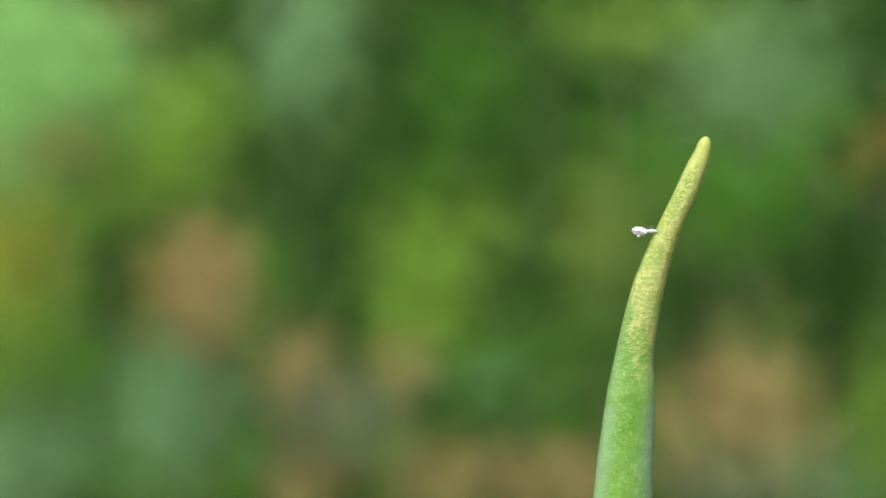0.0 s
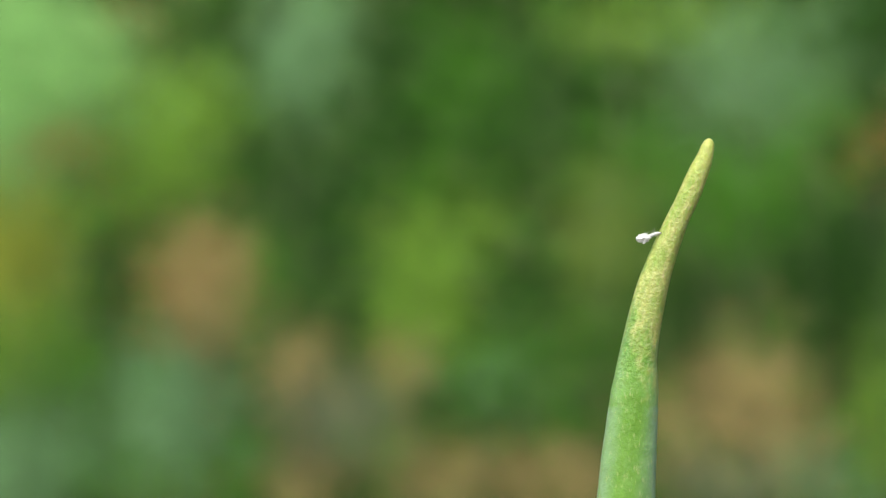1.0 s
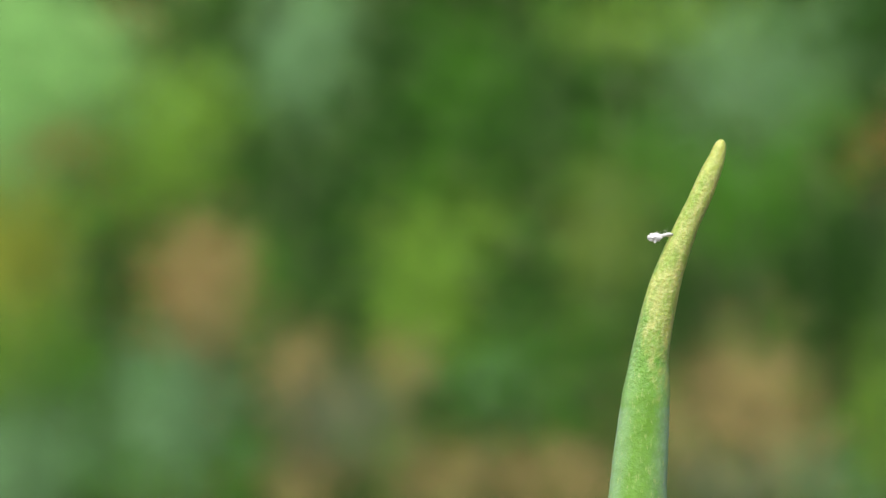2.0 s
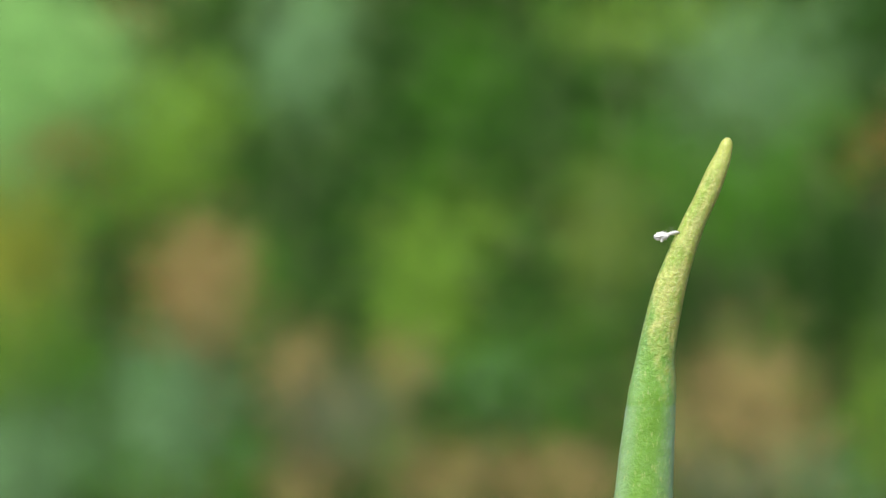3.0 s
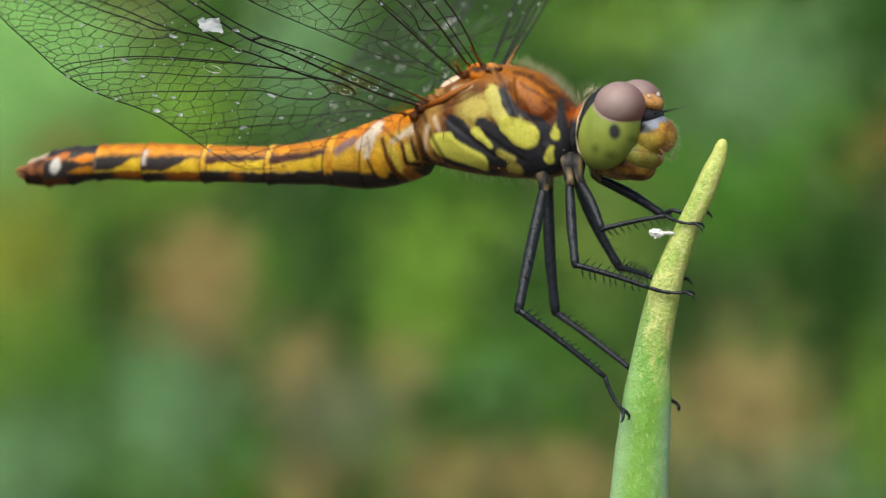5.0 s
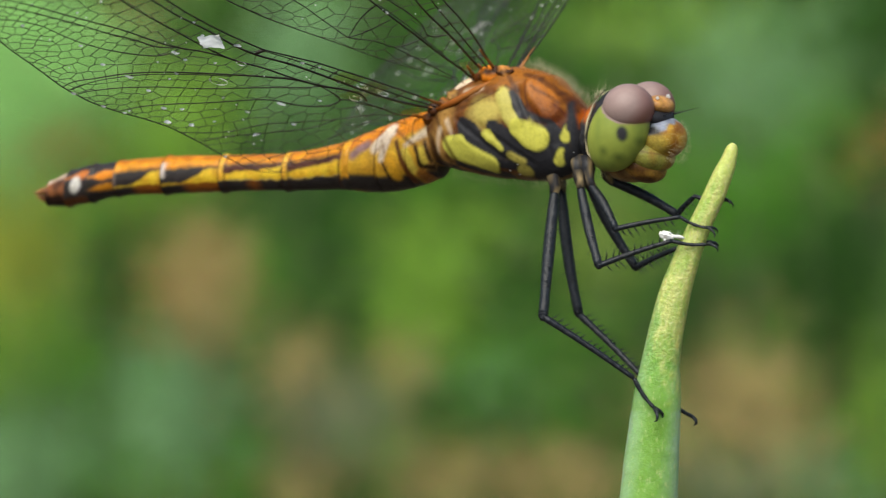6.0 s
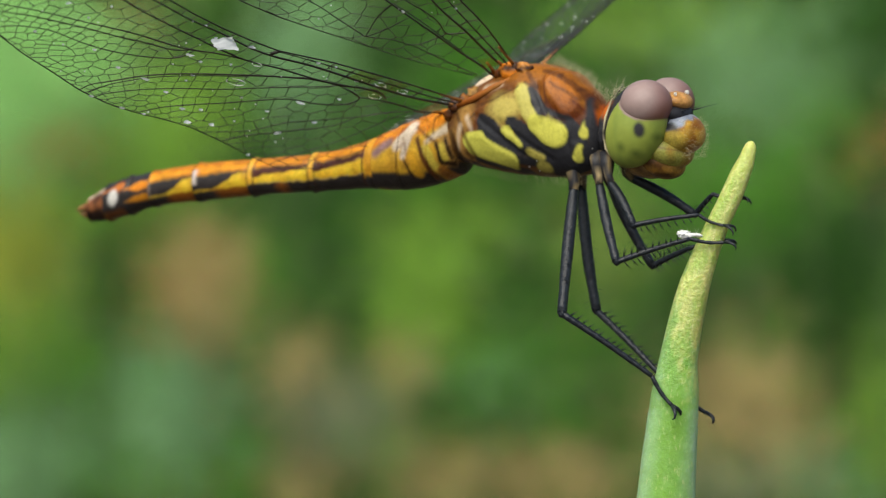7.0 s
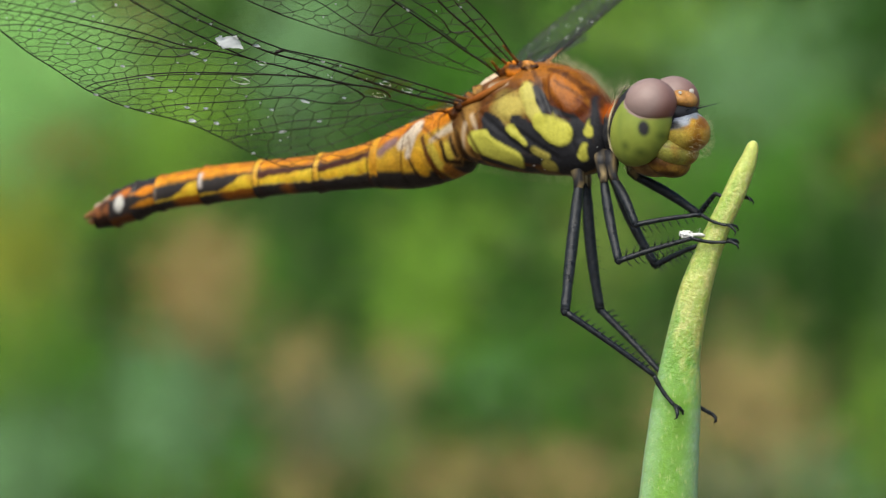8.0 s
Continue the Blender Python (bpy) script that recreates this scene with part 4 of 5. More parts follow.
FORE_VEINS = {
    "subcosta": (0.045, ((-0.4, -0.1), (3.0, 0.0), (8.0, 0.1), (13.0, 0.05), (17.0, -0.05))),
    "radius": (0.075, ((-0.35, 0.3), (1.2, 0.44), (3.0, 0.52), (4.7, 0.6), (6.55, 0.8), (8.3, 0.88), (14.0, 0.9), (22.0, 0.4), (33.0, 0.1))),
    "median": (0.065, ((-1.1, 1.0), (0.7, 1.38), (2.7, 1.87), (4.9, 2.28), (7.0, 2.7), (9.6, 3.2), (13.0, 3.9), (17.0, 5.2), (21.0, 7.4), (24.0, 9.6))),
    "median_twin": (0.035, ((2.7, 1.75), (4.9, 2.12), (7.0, 2.5), (9.0, 2.95))),
    "arc": (0.04, ((4.4, 0.6), (4.69, 1.68), (6.0, 1.6), (7.5, 1.79), (9.1, 2.25), (12.0, 2.7), (18.0, 3.3), (26.0, 5.0), (31.0, 6.6))),
    "triangle": (0.04, ((9.0, 3.05), (8.34, 4.37), (7.04, 5.71))),
    "triangle_bar": (0.034, ((7.04, 5.71), (7.14, 4.06), (7.3, 2.86))),
    "loop": (0.034, ((4.69, 1.7), (4.59, 2.43), (4.88, 3.72), (6.08, 4.57), (7.04, 5.71))),
    "cubitus": (0.03, ((7.04, 5.71), (9.8, 6.28), (11.7, 6.72), (14.5, 7.9), (17.0, 10.2))),
    "anal": (0.03, ((0.0, 1.9), (2.6, 2.9), (4.88, 3.8))),
    "sector": (0.034, ((13.0, 1.6), (18.0, 1.7), (24.0, 2.3), (30.0, 3.6), (33.6, 4.0))),
}


def build_wing(kind, length, nodus):
    """Meshes of a wing's film, veins, edge mark and root."""
    rnd = random.Random(5 if kind == "hind" else 9)
    film = bmesh.new()
    ns, nf = 110, 18
    grid = [[film.verts.new(wing_point(kind, length, i / ns, j / nf)) for j in range(nf + 1)] for i in range(ns + 1)]
    for i in range(ns):
        for j in range(nf):
            film.faces.new((grid[i][j], grid[i + 1][j], grid[i + 1][j + 1], grid[i][j + 1]))
    veins = bmesh.new()
    for f, r0, r1 in ((0.0, 0.055, 0.045), (1.0, 0.02, 0.036)):
        n = 110
        tube(veins, [wing_point(kind, length, i / n, f) for i in range(n + 1)], [(r0 + (r1 - r0) * min(1, 3 * i / n)) * MM for i in range(n + 1)], 5)
    named = HIND_VEINS if kind == "hind" else FORE_VEINS
    seeds = []

    def grain(x, y):
        """Spacing of the cells in mm: coarse by the root and the front, fine towards the rear edge and the tip."""
        a, b = wing_sides(kind, x)
        f = max(0.0, min(1.0, (y - a) / (b - a)))
        return max(0.52, 1.6 - 0.75 * f - 0.6 * x / length)

    def rounded(row, steps):
        """A flowing line through the places of a vein."""
        q = [Vector((u, v, 0)) for u, v in row]
        out = []
        for i in range(len(q) - 1):
            p0, p1, p2, p3 = q[max(0, i - 1)], q[i], q[i + 1], q[min(len(q) - 1, i + 2)]
            for k in range(steps):
                t = k / steps
                out.append(0.5 * (2 * p1 + (p2 - p0) * t + (2 * p0 - 5 * p1 + 4 * p2 - p3) * t * t + (3 * p1 - p0 - 3 * p2 + p3) * t ** 3))
        return out + [q[-1]]

    for r0, row in named.values():
        line = rounded(row, 7)
        m = len(line) - 1
        tube(veins, [wing_place(kind, length, q.x, q.y) for q in line], [(r0 + (0.026 - r0) * (k / m) ** 1.6) * MM for k in range(m + 1)], 6)
        # cells line up along both sides of a strong vein
        run = 0.0
        for a, b in zip(line, line[1:]):
            run += (b - a).length
            g = grain(b.x, b.y)
            if run > g * 0.9:
                run = 0
                side = Vector((-(b - a).y, (b - a).x, 0)).normalized()
                for q in (b + side * 0.45 * g, b - side * 0.45 * g):
                    seeds.append((q.x, q.y))

    def inside(q):
        a, b = wing_sides(kind, min(length, max(-0.3, q[0])))
        return a <= q[1] <= b and 0.0 < q[0] < length

    kept = []
    fixed = len(seeds)
    tries = seeds + [(rnd.uniform(0, length), rnd.uniform(-2.5, 12.0)) for _ in range(12000)]
    arr = np.empty((0, 2))
    for i, (x, y) in enumerate(tries):
        a, b = wing_sides(kind, min(length, max(0.0, x)))
        if not (a - 1.2 < y < b + 1.2) or x < 0.8:
            continue
        g = grain(x, y) * (0.62 if i < fixed else 0.92)
        if len(kept) and np.min(((arr[:, 0] - x) * 0.75) ** 2 + ((arr[:, 1] - y) * 1.2) ** 2) < g * g:
            continue
        kept.append((x, y))
        arr = np.array(kept)
    for a, b in cell_walls(arr):
        if not inside(a) and not inside(b):
            continue
        pa, pb = np.array(a), np.array(b)
        for _ in range(14):
            if inside(pa):
                break
            pa = pa + (pb - pa) * 0.12
        for _ in range(14):
            if inside(pb):
                break
            pb = pb + (pa - pb) * 0.12
        ends = [wing_place(kind, length, *pa), wing_place(kind, length, *pb)]
        if (ends[0] - ends[1]).length > 0.03 * MM:
            tube(veins, ends, rnd.uniform(0.016, 0.021) * MM, 4, False)
    # rungs between the front edge and the radius
    radius = named["radius"][1]
    x = 1.6
    while x < length * 0.9:
        lo = interp(x, [q[0] for q in radius], [q[1] for q in radius])
        hi = wing_sides(kind, x)[0]
        tube(veins, [wing_place(kind, length, x, hi), wing_place(kind, length, x + 0.06, (hi + lo) / 2), wing_place(kind, length, x - 0.03, lo)], 0.026 * MM, 4)
        x += rnd.uniform(1.4, 2.2)
    # the dark knot half way along the front edge, and the edge mark
    hi = wing_sides(kind, nodus)[0]
    tube(veins, [wing_place(kind, length, nodus - 0.1, hi), wing_place(kind, length, nodus + 0.12, hi + 0.6)], [0.1 * MM, 0.07 * MM], 6)
    stigma = bmesh.new()
    for zz in (0.02, -0.02):
        vs = [stigma.verts.new(wing_point(kind, length, s_, f_) + Vector((0, 0, zz * MM))) for s_, f_ in
              ((0.86, 0.01), (0.94, 0.02), (0.945, 0.14), (0.865, 0.11))]
        stigma.faces.new(vs if zz > 0 else vs[::-1])
    root = bmesh.new()
    for y in ((-0.8, -0.2, 1.15) if kind == "hind" else (-0.4, 0.3, 1.0)):
        reach = 2.2 if y < -0.3 else 0.7
        run = [wing_place(kind, length, -0.3 + (reach + 0.3) * q, y) for q in (0, 0.3, 0.6, 1)]
        tube(root, run, [0.14 * MM, 0.1 * MM, 0.08 * MM, 0.06 * MM], 8)
    amber = []
    cells = ((4.6, 6.2, -0.7, 0.3), (6.7, 8.4, -0.7, 0.28), (0.1, 1.6, 0.1, 1.3), (5.0, 6.4, 0.5, 1.6)) if kind == "hind" else ((0.2, 1.2, 0.4, 1.3),)
    for x0, x1, y0, y1 in cells:
        bm = bmesh.new()
        bm.faces.new([bm.verts.new(wing_place(kind, length, x, y) + Vector((0, 0, 0.03 * MM))) for x, y in ((x0, y0), (x1, y0), (x1 + .12, y1), (x0 + .12, y1))])
        amber.append(bm)
    return film, veins, stigma, root, amber


def cap(bm, p, a, b):
    """A dried drop: a thin domed scale on the film."""
    top = bm.verts.new((p + Vector((0, 0, 0.09))) * MM)
    rows = [[bm.verts.new((p + Vector((a * r * math.cos(q), b * r * math.sin(q), h))) * MM) for q in (6.2832 * k / 12 for k in range(12))]
            for r, h in ((0.55, 0.075), (1.0, 0.02))]
    for k in range(12):
        bm.faces.new((top, rows[0][k], rows[0][k - 11]))
        bm.faces.new((rows[0][k], rows[1][k], rows[1][k - 11], rows[0][k - 11]))


def flecks(kind, length, parent, count):
    """Dried drops and scales stuck to the film."""
    rnd = random.Random(21 if kind == "hind" else 34)
    bm = bmesh.new()
    for _ in range(count):
        p = wing_point(kind, length, rnd.uniform(0.15, 0.95), rnd.random() ** 1.1) / MM
        r = 0.03 + 0.07 * rnd.random() ** 3
        cap(bm, p, r * rnd.uniform(0.8, 2.0), r)
    tagged(part("fleck_dust", bm, FLECK, parent, "scattered white specks"), kind="stuff")
    if kind == "fore":
        return
    # the large torn flake, a crumpled sheet
    corners = [Vector(q) for q in ((18.6, 0.6, 0.05), (17.75, -0.2, 0.06), (16.35, 0.75, 0.1), (17.65, 1.3, 0.06))]
    bm = bmesh.new()
    n = 12
    grid = []
    for i in range(n + 1):
        row = []
        for j in range(n + 1):
            a, b = i / n, j / n
            q = corners[0].lerp(corners[1], a).lerp(corners[3].lerp(corners[2], a), b)
            rim = 0.14 * (abs(a - 0.5) > 0.45 or abs(b - 0.5) > 0.45)
            row.append(bm.verts.new((q + Vector((rim * wob(q.x, q.y, 1, 5), rim * wob(q.y, q.x, 4, 5), 0.05 + 0.1 * wob(q.x, q.y, 7, 2.2)))) * MM))
        grid.append(row)
    for i in range(n):
        for j in range(n):
            bm.faces.new((grid[i][j], grid[i + 1][j], grid[i + 1][j + 1], grid[i][j + 1]))
    part("torn_flake", bm, FLECK, parent, "large torn white flake stuck to the wing")
    # smaller drops and flakes, each one by itself: place, half length, half width
    for x, y, a, b in ((18.7, 6.0, 0.34, 0.1), (7.45, 7.33, 0.24, 0.22), (8.6, 4.15, 0.34, 0.11), (18.2, 2.8, 0.28, 0.14), (15.9, 0.28, 0.26, 0.14),
                       (16.7, 6.6, 0.17, 0.1), (14.5, 7.7, 0.24, 0.11), (13.5, 7.25, 0.14, 0.13), (13.0, 8.95, 0.25, 0.16), (11.6, 8.45, 0.2, 0.16),
                       (20.9, 5.7, 0.17, 0.1), (16.5, 4.5, 0.2, 0.06), (12.2, 5.2, 0.08, 0.1), (27.7, 1.6, 0.18, 0.14), (25.5, 0.7, 0.1, 0.1),
                       (9.8, 5.7, 0.16, 0.08), (6.2, 5.5, 0.16, 0.09), (7.75, 0.35, 0.24, 0.08), (17.5, 9.4, 0.2, 0.09), (20.0, 9.1, 0.2, 0.09), (6.9, 10.5, 0.14, 0.12)):
        bm = bmesh.new()
        p = wing_place(kind, length, x, y) / MM
        cap(bm, p, a, b)
        for v in bm.verts:
            q = v.co / MM
            v.co += Vector((wob(q.x, q.y, 3, 4), wob(q.y, q.x, 5, 4), 0)) * 0.8 * b * MM
        part("white_flake", bm, FLECK, parent, "white flake stuck to the wing")
    for x, y, r in ((13.7, 4.0, 0.5), (6.2, 0.0, 0.3), (4.4, 0.0, 0.3), (5.4, 1.3, 0.36), (14.2, 1.7, 0.26)):
        bm = bmesh.new()
        p = wing_place(kind, length, x, y) / MM
        ring = [Vector((p.x + 1.3 * r * math.cos(k / 24 * 6.2832), p.y + r * 0.6 * math.sin(k / 24 * 6.2832), p.z + 0.03)) * MM for k in range(22)]
        tube(bm, ring, [(0.006 + 0.034 * abs(math.sin(k * 0.4 + x)) ** 3) * MM for k in range(22)], 5)
        part("dried_drop", bm, FLECK, parent, "pale rim of a dried drop")


WINGS = []
WING_SHAPES = {"hind": (33.5, 14.24), "fore": (35.5, 17.0)}
FILMS = {}
for kind in ("hind", "fore"):
    length, nodus = WING_SHAPES[kind]
    for sgn in (-1, 1):
        name = kind + "wing"
        if sgn < 0:
            film, veins, stigma, root, amber = build_wing(kind, length, nodus)
            w = part(name, film, FILM, fly, "clear wing with a net of dark veins")
            part("venation", veins, VEIN, w, "dark brown vein network")
            part("edge_mark", stigma, VEIN, w)
            part("wing_root", root, COSTA, w)
            for bm in amber:
                part("amber_cell", bm, AMBER, w)
            flecks(kind, length, w, 45 if kind == "hind" else 50)
            FILMS[kind] = w
        else:
            w = copy_thing(FILMS[kind], Matrix())
        WINGS.append((w, kind, sgn))


# legs: hip in the thing's space, bone lengths in mm
def leg_mesh_femur(length, thick, spiny):
    bm = bmesh.new()
    n = 18
    pts = [Vector((length * i / n, 0, 0.14 * math.sin(math.pi * i / n))) * MM for i in range(n + 1)]
    rad = [thick * (0.8 + 0.38 * math.sin(math.pi * (i / n) ** 0.75) + 0.12 * (i >= n - 2)) * (1 + 0.05 * wob(i, thick * 9, length, 0.9)) * MM for i in range(n + 1)]
    tube(bm, pts, rad, 12)
    rnd = random.Random(int(length * 10))
    for i in range(int(length * 2.2)):
        x = length * (0.25 + 0.72 * rnd.random())
        z = rnd.choice(spiny)
        p = Vector((x, rnd.uniform(-.1, .1), z * thick * 0.9 + 0.1))
        tube(bm, [p * MM, (p + Vector((0.15, rnd.uniform(-.2, .2), z * 0.38))) * MM], [0.024 * MM, 0.006 * MM], 4)
    tube(bm, [Vector((length - 0.15, 0, 0)) * MM, Vector((length + thick * 0.7, 0, 0)) * MM], [thick * MM, thick * 0.55 * MM], 10)
    return bm


def leg_mesh_tibia(length, thick, spiny):
    bm = bmesh.new()
    n = 14
    tube(bm, [Vector((length * i / n, 0, 0.06 * math.sin(math.pi * i / n))) * MM for i in range(n + 1)],
         [thick * (1.05 - 0.3 * i / n) * (1 + 0.06 * wob(i, length, 2, 0.8)) * MM for i in range(n + 1)], 10)
    rnd = random.Random(int(length * 13))
    m = int(length * 2.3)
    for z in spiny:
        for i in range(m):
            x = length * (0.08 + 0.88 * (i + rnd.uniform(-.25, .25)) / m)
            for y in (-1, 1):
                p = Vector((x, y * thick * 0.3, z * thick * 0.6))
                k = rnd.uniform(0.8, 1.15) * (1.15 - 0.5 * i / m)
                q = p + Vector((0.26, y * 0.16 + rnd.uniform(-.05, .05), z * 0.5)) * k
                tube(bm, [p * MM, (p * 0.45 + q * 0.55 - Vector((0.03, 0, 0))) * MM, q * MM], [0.032 * MM, 0.024 * MM, 0.006 * MM], 4)
    return bm


def leg_mesh_foot(length, thick):
    bm = bmesh.new()
    n = 9
    tube(bm, [Vector((length * i / n, 0, -0.12 * math.sin(math.pi * i / n))) * MM for i in range(n + 1)],
         [thick * (1.05 - 0.3 * i / n + 0.15 * (i % 3 == 2)) * MM for i in range(n + 1)], 8)
    for y in (-1, 1):
        tube(bm, [Vector(p) * MM for p in ((length - 0.08, 0, 0), (length + 0.22, y * 0.2, 0.06), (length + 0.45, y * 0.36, 0.02), (length + 0.6, y * 0.42, -0.12), (length + 0.58, y * 0.44, -0.3))],
             [thick * 0.9 * MM, thick * 0.85 * MM, thick * 0.7 * MM, thick * 0.45 * MM, 0.01 * MM], 6)
    return bm


SETTLED = (5.44, 5.0, 7.41, 28.0, 0.0)         # body at the end: place in mm, yaw, nose-up


def body_pose(x, y, z, yaw, up):
    return pose(x * MM, y * MM, H + z * MM, 0, 0, -yaw) @ pose(0, 0, 0, 0, -up, 0)


# hip, knee, ankle, toe of each leg at the end, in mm from the lens axis; then ankle and toe of the first grip
LEGS = {
    "near_fore": (((9.69, 1.7, 4.06), (10.85, -0.4, 1.37), (14.51, -0.6, 1.94), (16.0, -0.85, 1.33)), ((14.34, -0.6, 1.69), (15.9, -0.85, 1.24)), 0.23),
    "far_fore": (((10.9, 3.1, 4.25), (14.66, 2.6, 1.97), (15.47, 1.2, 3.15), (16.95, 0.7, 2.91)), ((14.74, 1.2, 2.12), (16.6, 0.8, 1.95)), 0.255),
    "near_mid": (((9.15, 1.9, 4.06), (9.87, -0.8, -0.67), (14.0, -0.8, 0.6), (16.0, -0.95, 0.41)), ((13.19, -1.0, -2.25), (14.86, -1.1, -2.5)), 0.255),
    "far_mid": (((9.8, 3.7, 4.1), (12.21, 3.2, -0.94), (14.39, 1.3, 0.16), (16.0, 0.95, 0.42)), ((13.52, 1.3, -1.7), (15.5, 0.95, -1.83)), 0.265),
    "near_hind": (((7.8, 2.7, 3.76), (6.85, -1.0, -3.52), (11.84, -1.2, -7.09), (13.0, -1.45, -8.8)), ((11.37, -1.2, -8.2), (12.3, -1.6, -10.55)), 0.295),
    "far_hind": (((8.3, 4.5, 3.79), (9.06, 4.0, -3.49), (12.76, 1.6, -7.44), (15.1, 1.1, -9.3)), ((12.29, 1.8, -6.9), (15.1, 1.1, -9.1)), 0.295),
}


def lens_mm(p):
    return Vector(p) * MM + Vector((0, 0, H))


legs = {}
for key, (rest, first, thick) in LEGS.items():
    inv = body_pose(*SETTLED).inverted()
    hip, knee, ankle, toe = (inv @ lens_mm(p) for p in rest)
    a, b, c = (knee - hip).length, (ankle - knee).length, (toe - ankle).length
    bm = bmesh.new()
    q = hip / MM
    d = (knee - hip).normalized()
    tube(bm, [hip + (Vector((-0.25, -0.2 * q.y, 1.5)) * MM), hip + Vector((-0.1, 0, 0.75)) * MM, hip + Vector((0, 0, 0.15)) * MM, hip + d * 0.35 * MM],
         [0.5 * MM, 0.37 * MM, 0.29 * MM, 0.25 * MM], 16)
    for v in bm.verts:
        p = v.co / MM
        v.co += Vector((wob(p.x, p.y, p.z, 2), wob(p.y, p.z, p.x, 2), 0)) * 0.16 * MM
    leg = part("leg", bm, CHITIN, fly, "slender black spiny leg")
    paint(leg, lambda x, y, z: blend(INK, srgb(158, 138, 98), 3.2 * wob(x, y, z, 2.8) - 0.35))
    spiny = (1,) if "hind" in key else (-1,) if "fore" in key else (1, -1)
    fe = part("femur", leg_mesh_femur(a / MM, thick, (1, -1)), BLACK, leg)
    ti = part("tibia", leg_mesh_tibia(b / MM, thick * 0.66, spiny), BLACK, leg)
    fo = part("tarsus", leg_mesh_foot(c / MM, thick * 0.44), BLACK, leg, "clawed foot")
    legs[key] = (fe, ti, fo, hip, knee, ankle, toe, a, b)


# ---- ground ----
def build_bank():
    """An added grassy slope that closes the bed behind the hedge and keeps bright sky out of its gaps."""
    bm = bmesh.new()
    rows = []
    xs = [-70, -30, -12] + [-5 + 0.25 * k for k in range(41)] + [12, 30, 70]
    for i in range(36):
        t = min(1.0, i / 30)
        y, z = 2.6 + 2.2 * t, 2.2 * (t * t * (3 - 2 * t))
        if i > 30:
            y, z = 4.8 + (i - 30) ** 3 * 0.6, 2.2 + 0.1 * (i - 30)
        rows.append([bm.verts.new((x, y + 0.04 * wob(k, i, 1, 0.3), z - 0.01 + 0.03 * wob(k, i, 0, 0.4))) for k, x in enumerate(xs)])
    for a, b in zip(rows, rows[1:]):
        for k in range(len(xs) - 1):
            bm.faces.new((a[k], a[k + 1], b[k + 1], b[k]))
    g = part("grass_bank", bm, GRASS, None)
    tagged(g, "added green slope that covers sky gaps behind the hedge", "bank", kind="structure")


def build_ground():
    bm = bmesh.new()
    xs = [-80, -30, -8, -3, -1.5] + [-1 + 0.05 * i for i in range(41)] + [1.5, 3, 8, 30, 80]
    rows = [[bm.verts.new((x, y + 0.4, 0.012 * wob(x, y, 0, 4) if abs(x) < 1.01 and abs(y) < 1.01 else 0)) for y in xs] for x in xs]
    for i in range(len(xs) - 1):
        for j in range(len(xs) - 1):
            bm.faces.new((rows[i][j], rows[i + 1][j], rows[i + 1][j + 1], rows[i][j + 1]))
    g = part("ground", bm, SOIL, None)
    tagged(g, "bare brown crumbly garden soil", "ground", kind="structure")


build_ground()
build_bank()


# ---- plants behind ----
def blade_leaf(bm, p, d, up, length, width):
    """A small pointed leaf, folded along its rib and drooping at the tip."""
    side = d.cross(up).normalized()
    nrm = side.cross(d)
    q = [p, p + d * length * 0.45 - nrm * 0.0, p + d * length - nrm * length * 0.12]
    m = p + d * length * 0.5
    l1, r1 = m + side * width * 0.5 + nrm * width * 0.15, m - side * width * 0.5 + nrm * width * 0.15
    v = [bm.verts.new(x) for x in (q[0], l1, q[2], r1, q[1])]
    bm.faces.new((v[0], v[4], v[1]))
    bm.faces.new((v[4], v[2], v[1]))
    bm.faces.new((v[0], v[3], v[4]))
    bm.faces.new((v[4], v[3], v[2]))


def tuft(bm, rnd, centre, spread, count, size):
    for _ in range(count):
        p = Vector([rnd.gauss(c, s) for c, s in zip(centre, spread)])
        d = Vector((rnd.gauss(0, 1), rnd.gauss(-0.4, 0.8), rnd.gauss(-0.1, 0.7))).normalized()
        up = Vector((rnd.gauss(0, .5), rnd.gauss(-0.5, .4), 1)).normalized()
        k = size * rnd.uniform(0.6, 1.3)
        blade_leaf(bm, p, d, up, k, k * rnd.uniform(0.4, 0.6))


FOLIAGE = {
    "hedge": foliage("hedge_leaves", (0.07, 0.2, 0.024)),
    "dark": foliage("dark_green_leaves", (0.04, 0.112, 0.02)),
    "mid": foliage("green_leaves", (0.10, 0.31, 0.024)),
    "lime": foliage("yellow_green_leaves", (0.27, 0.49, 0.06)),
    # pale green: the sky's sheen on upturned leaves, put into their colour
    "light": foliage("sky_sheen_leaves", (0.38, 0.72, 0.23)),
    "teal": foliage("bluish_green_leaves", (0.24, 0.45, 0.20)),
    "olive": foliage("olive_leaves", (0.25, 0.36, 0.07)),
    "russet": foliage("russet_leaves", (0.40, 0.21, 0.065)),
    "ash": foliage("faded_grey_leaves", (0.26, 0.30, 0.17)),
    "yellow": foliage("yellow_leaves", (0.50, 0.55, 0.08)),
    "brown": foliage("withered_brown_leaves", (0.56, 0.42, 0.175)),
}
PLANT_WORDS = {
    "dark": "dark green leafy bush, out of focus", "mid": "fresh green leafy bush, out of focus",
    "lime": "yellow-green leafy plant, out of focus", "light": "leafy plant with sky sheen painted in as pale green, out of focus",
    "yellow": "yellowing leafy plant, out of focus",
    "teal": "bluish green leafy plant, out of focus", "olive": "olive green leafy plant, out of focus",
    "russet": "reddish brown leafy plant, out of focus", "ash": "faded grey-green plant, out of focus",
    "brown": "withered brown plant with dry leaves, out of focus",
}


